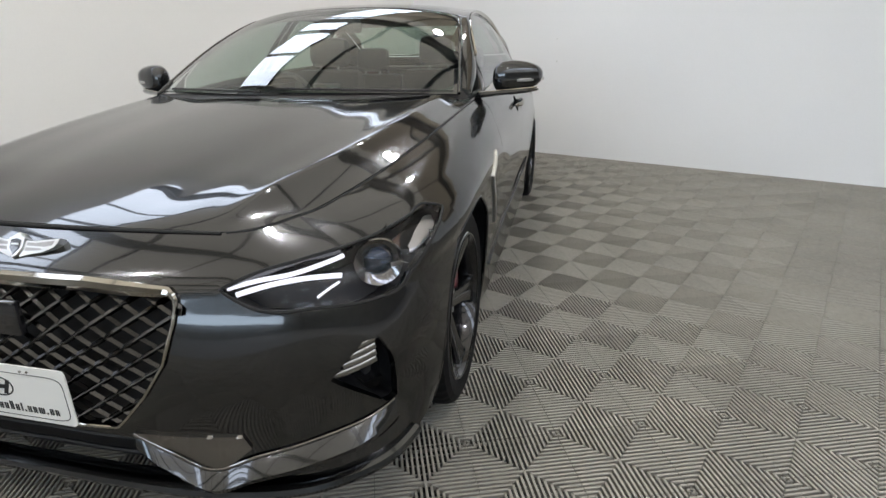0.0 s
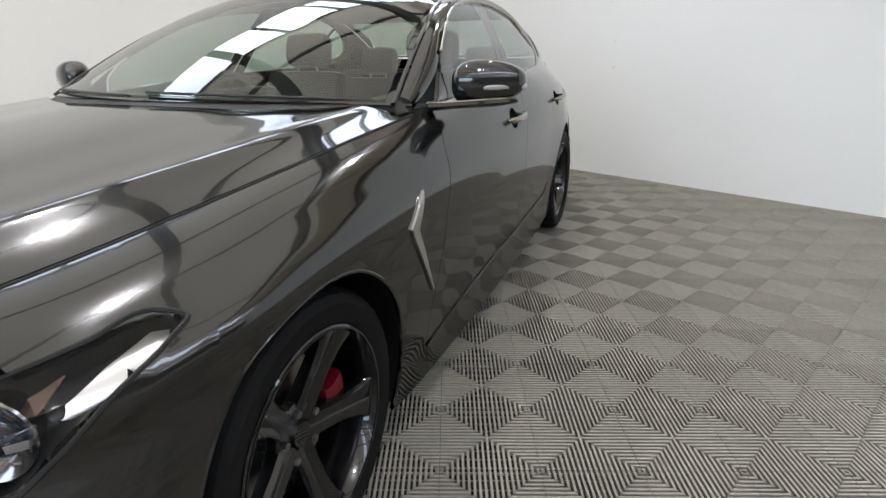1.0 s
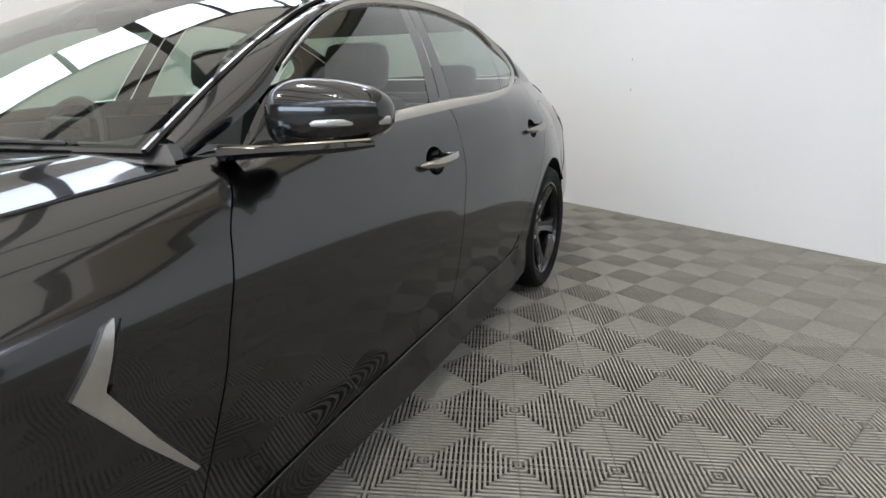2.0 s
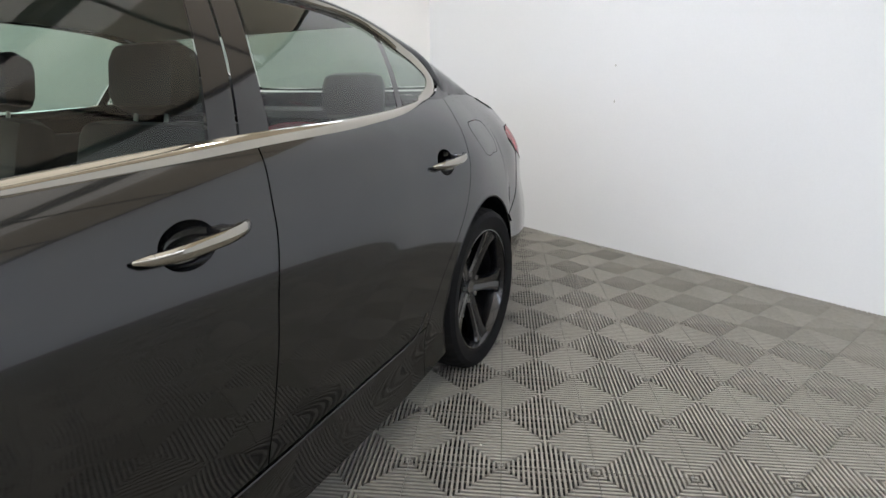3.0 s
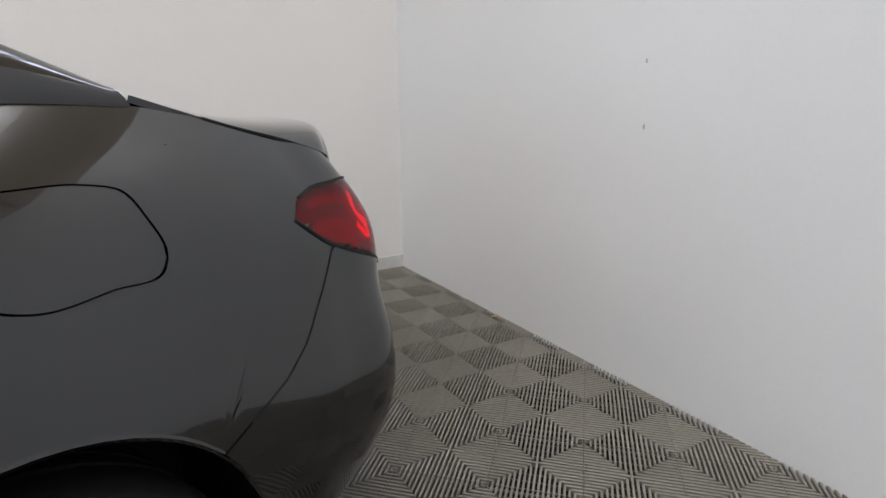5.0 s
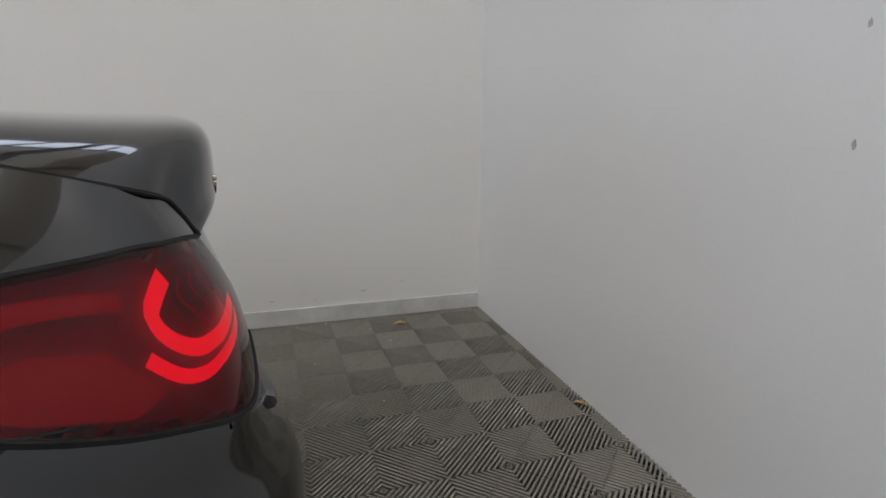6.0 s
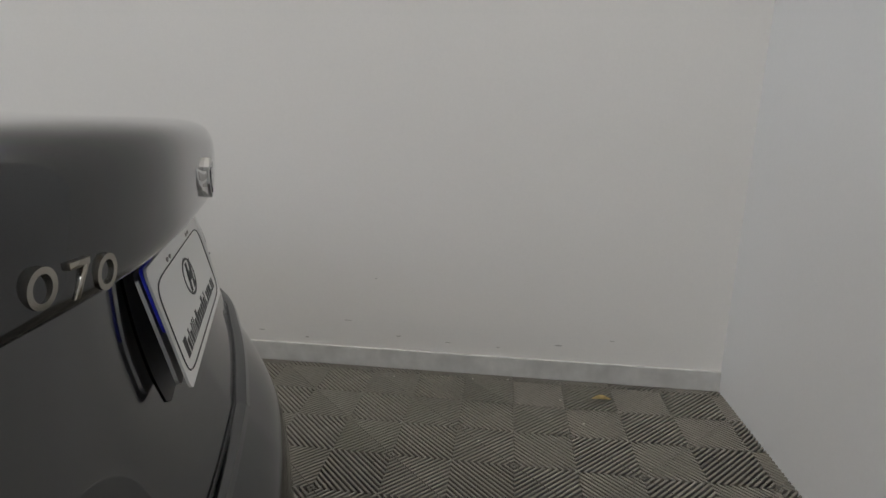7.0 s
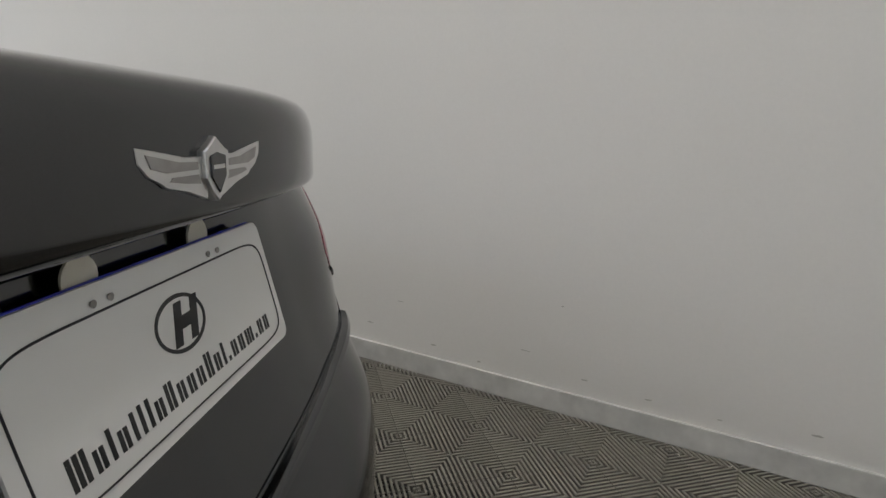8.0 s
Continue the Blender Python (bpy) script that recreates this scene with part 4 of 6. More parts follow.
def front_bumper():
    """Skin of the nose with its grille, intake and corner openings."""
    # left and right halves of the skin from the middle to the wheel arch
    grille = [(0.0, .684), (.22, .685), (.415, .672), (.424, .655), (.418, .61), (.388, .52), (.335, .44), (.285, .383), (.255, .353), (.15, .350), (0.0, .350)]
    intake = [(0.0, .332), (.20, .330), (.27, .320), (.35, .265), (.425, .208), (.30, .190), (0.0, .192)]
    pocket = [(.711, .448), (.744, .494), (.785, .532), (.823, .531), (.852, .47), (.874, .39), (.882, .335), (.848, .338), (.77, .398)]
    light = [(.514, .671), (.579, .696), (.705, .716), (.823, .727), (.961, .740), (1.06, .753), (1.146, .764), (1.168, .755), (1.126, .737), (1.014, .689), (.961, .646), (.925, .622), (.83, .615), (.718, .620), (.593, .627), (.547, .648)]
    u, z = panel_grid(lambda z: np.zeros(len(z)), lambda z: FENDER_FRONT(z) + 0.003, lip_z, lambda q: belt_z(q) + 0.003, step=0.013, gap=0.0)
    hole = lambda o: np.array([(p[0] - (0.02 if p[0] == 0 else 0), p[1]) for p in o])
    part("front_bumper", sheet(body, u, z, holes=[hole(grille), hole(intake), np.array(pocket), np.array(light), ARCHES[0]], flange=0.02, mirror="both"), PAINT, CAR)

    def half(mirror):
        t = dict(mirror=mirror)
        sgn = np.array([-1 if mirror else 1, 1, 1])
        # headlamp
        a, b = grid(.50, 1.19, 140, .60, .78, 40)
        lamp = part("headlamp", sheet(body, a, b, keep=np.array(light), flange=0.0, lift=-0.075, **t), BLACK, CAR, "headlamp with black housing and white light guides")
        lens = part("lens", sheet(body, a, b, keep=np.array(light), flange=0.0, lift=-0.001, **t), CLEAR, lamp, "clear curved lens")
        lens.visible_shadow = False
        part("lamp_seal", tube(inward(np.array(smooth_outline(light, 120)), 0.001) * sgn, 0.0042, 6, closed=True), SEAM, lamp)
        part("lamp_wall", wall_band(np.array(light), -0.003, -0.078, t), BLACK, lamp)
        for pts, r in (([(.524, .674), (.590, .690), (.660, .698), (.735, .711), (.800, .721)], .0056), ([(.542, .659), (.620, .679), (.690, .686), (.764, .682)], .0062), ([(.715, .639), (.735, .652), (.760, .667)], .003)):
            q = along(np.array(pts), 22)
            part("light_guide", tube(inward(q, 0.022) * sgn, r, 8), DRL, lamp, "white light guide strip")
        c = inward(np.array([(.900, .716)]), 0.055)[0] * sgn
        m = Matrix.Translation(c) @ pose(0, 0, 0, 90, 0, -28 if mirror else 28)
        bm = bmesh.new()
        spin_profile(bm, [(0.033, 0.0), (0.037, 0.004), (0.050, 0.012), (0.058, 0.016), (0.060, 0.013), (0.046, -0.03), (0.033, -0.02)], 36)
        bmesh.ops.transform(bm, matrix=m, verts=bm.verts)
        pr = part("projector_ring", bm, DARK_CHROME, lamp, "chrome projector ring")
        bm = bmesh.new()
        bmesh.ops.create_uvsphere(bm, u_segments=24, v_segments=12, radius=0.031, matrix=m @ Matrix.Diagonal((1, 1, 0.55, 1)))
        part("projector_lens", bm, PROJ, lamp)
        bm = bmesh.new()
        bmesh.ops.create_circle(bm, cap_ends=True, segments=24, radius=0.038, matrix=m @ pose(0, 0, -0.028))
        part("projector_reflector", bm, SATIN, lamp)
        for nm, poly, mt, lbl in (("turn_reflector", [(.978, .692), (.995, .716), (1.06, .739), (1.13, .757), (1.150, .756), (1.12, .738), (1.06, .713), (1.01, .688), (.988, .680)], SATIN, "pale turn reflector"),
                                  ("small_reflector", [(.905, .678), (.950, .668), (.938, .655), (.912, .660)], SATIN, ""),
                                  ("amber_reflector", [(.930, .722), (.99, .733), (1.03, .742), (.985, .724), (.945, .708)], AMBER, "")):
            fa, fb = grid(.89, 1.16, 130, .645, .765, 60)
            part(nm, sheet(body, fa, fb, keep=np.array(poly), flange=0.0, lift=-0.030, **t), mt, lamp, lbl)
        # corner opening with fins
        part("corner_intake", wall_band(np.array(pocket), 0.0, -0.07, t), BLACK, CAR)
        a, b = grid(.70, .94, 30, .36, .56, 24)
        part("corner_intake_back", sheet(body, a, b, keep=np.array(pocket), flange=0, lift=-0.065, **t), GLOSS_BLACK, CAR)
        for k in range(4):
            q = along(np.array([(.722 + .016 * k, .452 + .022 * k), (.765 + .012 * k, .462 + .021 * k), (.812, .475 + .018 * k)]), 10)
            part("intake_fin", tube(inward(q, 0.010) * sgn, .0085, 8, flat=.45), DARK_CHROME, CAR, "dark chrome blade in the corner opening")
        # lower lip and bright V trim
        q = along(np.array([(.285, .335), (.36, .28), (.445, .222), (.56, .262), (.70, .297), (.80, .317), (.875, .335)]), 40)
        part("bumper_trim", tube((body(q[:, 0], q[:, 1]) + np.array([0, -.006, 0])) * sgn, np.interp(np.linspace(0, 1, 40), [0, .25, .35, 1], [.004, .005, .004, .003]), 8, flat=.5), DARK_CHROME, CAR)
        fa, fb = grid(.27, .56, 90, .19, .35, 50)
        facet = np.array([(.287, .338), (.33, .337), (.43, .327), (.53, .322), (.545, .285), (.50, .243), (.452, .210), (.40, .250), (.33, .305)])
        part("bumper_facet", sheet(body, fa, fb, keep=facet, flange=0.012, lift=0.006, **t), DARK_CHROME, CAR, "dark chrome corner facet")
        d = inward(q, -1.0) - inward(q, 0.0)
        d[:, 2] = 0
        d /= np.linalg.norm(d, axis=1)[:, None]
        k = np.interp(np.linspace(0, 1, 40), [0, .1, .35, .8, 1], [.3, .8, 1, .9, .2])[:, None]
        rows = [body(q[:, 0], q[:, 1]), body(q[:, 0], q[:, 1] - .012) + d * .018 * k, body(q[:, 0], q[:, 1] - .034) + d * .040 * k, body(q[:, 0], q[:, 1] - .046) + d * .036 * k, body(q[:, 0], q[:, 1] - .060) + d * .010 * k]
        bm = bmesh.new()
        rows = [[bm.verts.new(p * sgn) for p in r] for r in rows]
        for r0, r1 in zip(rows, rows[1:]):
            for i in range(39):
                bm.faces.new((r0[i], r0[i + 1], r1[i + 1], r1[i]))
        bmesh.ops.recalc_face_normals(bm, faces=bm.faces)
        part("bumper_ledge", bm, PAINT, CAR)
        us = np.linspace(0, 0.95, 40)
        lipc = body(us, lip_z(us) + 0.004)
        lipc[:, 1] -= 0.016
        part("splitter", tube(lipc * sgn, .016, 8, flat=1.0), PAINT, CAR)
    both(half)
    # grille surround
    o = np.array(grille)
    c = np.concatenate([[0], np.cumsum(np.linalg.norm(np.diff(o, axis=0), axis=1))])
    qq = np.linspace(0, c[-1], 90)
    q = np.column_stack([np.interp(qq, c, o[:, 0]), np.interp(qq, c, o[:, 1])])
    lft = body(q[:, 0], q[:, 1])
    lft[:, 1] -= 0.006
    rgt = (lft * np.array([-1, 1, 1]))[::-1]
    loop = np.vstack([lft, rgt[1:-1]])
    wid = np.interp(loop[:, 2], [0.34, 0.36, 0.62, 0.665, 0.68], [.004, .0035, .0035, .008, .017])
    part("grille_surround", tube(loop, wid, 8, flat=1.0, up=(0, 1, 0), closed=True), CHROME, CAR, "chrome grille surround")
    # dark back panel
    def backed(outline, depth, name):
        both_pts = [(p[0], p[1]) for p in outline] + [(-p[0], p[1]) for p in outline[::-1] if p[0] > 0]
        bm = bmesh.new()
        vs = [bm.verts.new((x, body(np.array([abs(x)]), np.array([z]))[0][1] + depth, z)) for x, z in both_pts]
        bm.faces.new(vs)
        part(name, bm, BLACK, CAR)
    backed(grille, 0.06, "grille_back")
    backed(intake, 0.05, "intake_back")
    bm = bmesh.new()
    box_bm(bm, -0.40, 0.40, -0.735, -0.70, 0.33, 0.69, 0.01)
    part("radiator", bm, SEAM, CAR)
    # crossing grille bars
    inner = np.array([(p[0], p[1]) for p in grille] + [(-p[0], p[1]) for p in grille[::-1] if p[0] > 0]) * np.array([0.985, 1.0])
    gr = part("grille", lattice(inner), GRILLE_CHROME, CAR, "dark chrome crossing mesh grille")
    # sensor panel
    bm = bmesh.new()
    box_bm(bm, -0.085, 0.085, -0.835, -0.815, 0.575, 0.655, 0.006)
    part("sensor_panel", bm, GLOSS_BLACK, CAR)
    # intake cross bars
    for z, x in ((.285, .26), (.235, .34)):
        xs = np.linspace(-x, x, 21)
        part("intake_bar", tube(np.column_stack([xs, body(np.abs(xs), np.full(21, z))[:, 1] + .035, np.full(21, z)]), .005, 6), BLACK, CAR)


def wall_band(outline, d0, d1, t):
    """The inner wall of an opening: the outline carried inwards from depth d0 to d1."""
    o = along(np.vstack([outline, outline[:1]]), 90)[:-1]
    sgn = np.array([-1 if t["mirror"] else 1, 1, 1])
    bm = bmesh.new()
    r0 = [bm.verts.new(q * sgn) for q in inward(o, -d0)]
    r1 = [bm.verts.new(q * sgn) for q in inward(o, -d1)]
    for i in range(len(o)):
        j = (i + 1) % len(o)
        bm.faces.new((r0[i], r0[j], r1[j], r1[i]))
    bmesh.ops.recalc_face_normals(bm, faces=bm.faces)
    return bm


def lattice(outline):
    """Diagonal crossing bars clipped to the grille's outline."""
    bm = bmesh.new()
    poly = np.asarray(outline, float)
    for sign in (1, -1):
        for c in np.arange(-1.2, 1.6, 0.046):
            xs = np.linspace(-0.45, 0.45, 181)
            zs = c + sign * 0.62 * xs
            d, _ = signed(poly, np.column_stack([xs, zs]))
            run = np.where(d < 0.004)[0]
            if len(run) < 4:
                continue
            xa, xb = xs[run[0]], xs[run[-1]]
            xx = np.linspace(xa, xb, 13)
            zz = c + sign * 0.62 * xx
            yy = body(np.abs(xx), zz)[:, 1] + (0.012 if sign > 0 else 0.014)
            tube(np.column_stack([xx, yy, zz]), .0062, 4, flat=1.0, up=(0, 1, 0), bm=bm)
    return bm


front_bumper()


# ---------------------------------------------------------------- tail
LID_MID = [(0, 3.285, 1.102), (0, 3.42, 1.082), (0, 3.58, 1.071), (0, 3.71, 1.069), (0, 3.802, 1.066), (0, 3.832, 1.040), (0, 3.833, .978), (0, 3.824, .946), (0, 3.79, .941)]
LID_EDGE = [(.630, 3.205, 1.108)] + [tuple(p) for p in body(np.array([4.813, 4.969, 5.152, 5.250, 5.280, 5.292, 5.298]), np.array([1.057, 1.023, .987, .968, .946, .930, .917]))] + [(.570, 3.695, .905)]


def lid(t, s):
    c, e = spline(np.arange(9.0), LID_MID, t), spline(np.arange(9.0), LID_EDGE, t)
    w = np.abs(s)
    return np.column_stack([s * e[:, 0], c[:, 1] + (e[:, 1] - c[:, 1]) * w ** 3.4, c[:, 2] + (e[:, 2] - c[:, 2]) * (0.30 * w ** 3 + 0.70 * w ** 11)])


def bar(parent, name, x0, x1, z0, z1, plane, mat, slant=0.0, lift=0.0):
    """A small raised block on a plane given as (y at z, depth)."""
    bm = bmesh.new()
    y, d = plane
    vs = box_bm(bm, x0, x1, y(0.5 * (z0 + z1)) - 0.001, y(0.5 * (z0 + z1)) + d, z0, z1)
    for v in vs:
        v.co.y += y(v.co.z) - y(0.5 * (z0 + z1)) + lift
        v.co.x += slant * (v.co.z - z0)
    return part(name, bm, mat, parent, smooth=False)


def ring_bm(cx, cz, rx, rz, w, y, d, n=36):
    """A flat oval ring that faces along y."""
    bm = bmesh.new()
    rows = []
    for k in range(n):
        a = k * math.tau / n
        o = (cx + rx * math.cos(a), cz + rz * math.sin(a))
        i = (cx + (rx - w) * math.cos(a), cz + (rz - w) * math.sin(a))
        rows.append([bm.verts.new((p[0], y(p[1]) + q, p[1])) for p, q in ((o, 0), (o, d), (i, d), (i, 0))])
    for k in range(n):
        r0, r1 = rows[k], rows[(k + 1) % n]
        for j in range(3):
            bm.faces.new((r0[j], r1[j], r1[j + 1], r0[j + 1]))
    bmesh.ops.recalc_face_normals(bm, faces=bm.faces)
    return bm


def plate_thing(name, x0, x1, z0, z1, y, out, label, parent):
    """A dealer plate: thin rounded sheet, black border line, oval mark, a row of short bars for the writing, screws."""
    holder = part(name, rounded_sheet(x0, x1, z0, z1, y, 0.003 * out, 0.012), WHITE_PLATE, parent, label, smooth=False)
    face = lambda z: y(z) + 0.003 * out
    b = 0.0022
    xm0, xm1, zm0, zm1 = x0 + 0.012, x1 - 0.012, z0 + 0.010, z1 - 0.020
    n = 60
    a = np.linspace(0, math.tau, n, endpoint=False)
    cx, cz, hx, hz = (xm0 + xm1) / 2, (zm0 + zm1) / 2, (xm1 - xm0) / 2, (zm1 - zm0) / 2
    sx, sz = np.sign(np.cos(a)) * np.abs(np.cos(a)) ** 0.18, np.sign(np.sin(a)) * np.abs(np.sin(a)) ** 0.30
    loop = np.column_stack([cx + hx * sx, 0 * a, cz + hz * sz])
    loop[:, 1] = [face(z) + 0.0002 * out for z in loop[:, 2]]
    part("border_line", tube(loop, 0.0011, 4, up=(0, 1, 0), closed=True), INK, holder)
    flat = lambda z: face(z)
    part("oval_mark", ring_bm(cx, cz + 0.017, 0.037, 0.025, 0.0035, flat, 0.0006 * out), INK, holder, "black oval mark with slanted bars")
    for dx, z0b, z1b, wide in ((-0.0125, -0.001, 0.035, 0.0055), (0.0125, -0.001, 0.035, 0.0055), (0.0, 0.0115, 0.0225, 0.013)):
        bar(holder, "mark_bar", cx - dx * out - wide, cx - dx * out + wide, cz + z0b, cz + z1b, (flat, 0.0006 * out), INK, slant=-0.40 * out)
    # the unlettered row: upright strokes, as many and as tall as the characters have
    strokes = (3, 2, 1, 2, 1, 1, 1, 2, 2, 2, 2, 2, 2, 2, 1, 1, 2, 2, 3, 1, 2, 2)
    tall = (1, .7, 1, .7, .95, 1, 1, .7, 1, .72, .7, .7, 1, .7, .95, .2, .7, .7, .7, .2, .7, .7)
    unit = (x1 - x0 - 0.072) / (sum(strokes) + 0.55 * len(strokes))
    at = 0.0
    for k, h in zip(strokes, tall):
        for j in range(k):
            xa, xb = at + 0.12 * unit, at + 0.80 * unit
            at += unit
            xa, xb = (x0 + 0.036 + xa, x0 + 0.036 + xb) if out < 0 else (x1 - 0.036 - xb, x1 - 0.036 - xa)
            bar(holder, "ink_bar", xa, xb, cz - 0.042, cz - 0.042 + 0.0225 * h, (flat, 0.0005 * out), INK)
        at += 0.55 * unit
    for dx in (-0.088, -0.070, 0.070, 0.088):
        bm = bmesh.new()
        zc = z1 - 0.013
        bmesh.ops.create_cone(bm, cap_ends=True, segments=12, radius1=0.0032, radius2=0.0025, depth=0.002, matrix=Matrix.Translation((cx + dx, face(zc) + 0.001 * out, zc)) @ pose(0, 0, 0, 90))
        part("screw", bm, DARK_CHROME, holder)
    return holder


def rounded_sheet(x0, x1, z0, z1, y, d, r):
    bm = bmesh.new()
    pts = []
    for cx, cz, a0 in ((x1 - r, z1 - r, 0), (x0 + r, z1 - r, 90), (x0 + r, z0 + r, 180), (x1 - r, z0 + r, 270)):
        pts += [(cx + r * math.cos(radians(a0 + k * 18)), cz + r * math.sin(radians(a0 + k * 18))) for k in range(6)]
    f = [bm.verts.new((x, y(z) + d, z)) for x, z in pts]
    b = [bm.verts.new((x, y(z), z)) for x, z in pts]
    bm.faces.new(f)
    bm.faces.new(b[::-1])
    for i in range(len(pts)):
        j = (i + 1) % len(pts)
        bm.faces.new((f[i], b[i], b[j], f[j]))
    bmesh.ops.recalc_face_normals(bm, faces=bm.faces)
    return bm


def ribbon(pts, w, depth, sgn):
    """A flat strip laid along a line of the body's skin."""
    q = along(np.array(pts), 40)
    d = np.gradient(q, axis=0)
    d /= np.linalg.norm(d, axis=1)[:, None]
    nrm = np.column_stack([-d[:, 1], d[:, 0]])
    bm = bmesh.new()
    rows = [[bm.verts.new(p * sgn) for p in inward(q + nrm * k * w, depth)] for k in (-1, 0, 1)]
    for r0, r1 in zip(rows, rows[1:]):
        for i in range(len(q) - 1):
            bm.faces.new((r0[i], r0[i + 1], r1[i + 1], r1[i]))
    return bm


def raised(pts, y0, y1, bulge=0.0):
    """A flat shape in x and z with depth along y, its ends swept back by bulge."""
    bm = bmesh.new()
    c = np.mean(pts, axis=0)
    f = [bm.verts.new((c[0] + (x - c[0]) * .97, y1 - bulge * x * x, c[1] + (z - c[1]) * .95)) for x, z in pts]
    m = [bm.verts.new((x, y1 - .0014 - bulge * x * x, z)) for x, z in pts]
    b = [bm.verts.new((x, y0 - bulge * x * x, z)) for x, z in pts]
    bm.faces.new(f)
    for r0, r1 in ((f, m), (m, b)):
        for i in range(len(pts)):
            j = (i + 1) % len(pts)
            bm.faces.new((r0[i], r1[i], r1[j], r0[j]))
    bmesh.ops.recalc_face_normals(bm, faces=bm.faces)
    return bm


def emblem(parent, m, size=1.0):
    """Two silver wings with grey panels and a dark shield between them; it faces along +y of m."""
    m = m @ Matrix.Diagonal((size, size, size, 1))
    for sx in (1, -1):
        wing = [(.010, .012), (.040, .012), (.0985, .022), (.0960, .010), (.086, .000), (.072, -.006), (.066, -.010), (.040, -.015), (.012, -.024)]
        w = part("emblem_wing", raised([(sx * x, z) for x, z in wing], -.016, .002, .30), SATIN, parent, "satin silver wing of the emblem", smooth=False, m=m)
        for pts in ([(.024, .008), (.050, .009), (.089, .0165), (.084, .006), (.066, .0015), (.024, .0015)], [(.024, -.002), (.060, -.002), (.064, -.005), (.044, -.008), (.022, -.010)]):
            part("wing_panel", raised([(sx * x, z) for x, z in pts], -.002, .0026, .30), STEEL, w, "grey wing panel", smooth=False)
    shield = [(0, .028), (.013, .019), (.020, .016), (.019, -.006), (.010, -.019), (0, -.027), (-.010, -.019), (-.019, -.006), (-.020, .016), (-.013, .019)]
    sh = part("emblem_shield", raised(shield, -.016, .0055), SATIN, parent, "satin silver shield of the emblem", smooth=False, m=m)
    face = [(0, .015), (.0125, .012), (.012, -.006), (0, -.020), (-.012, -.006), (-.0125, .012)]
    part("shield_face", raised(face, .003, .0068), GLOSS_BLACK, sh, "dark face of the shield", smooth=False)
    bm = bmesh.new()
    box_bm(bm, -.009, .009, .006, .0072, .001, .0045)
    part("shield_bar", bm, SATIN, sh)


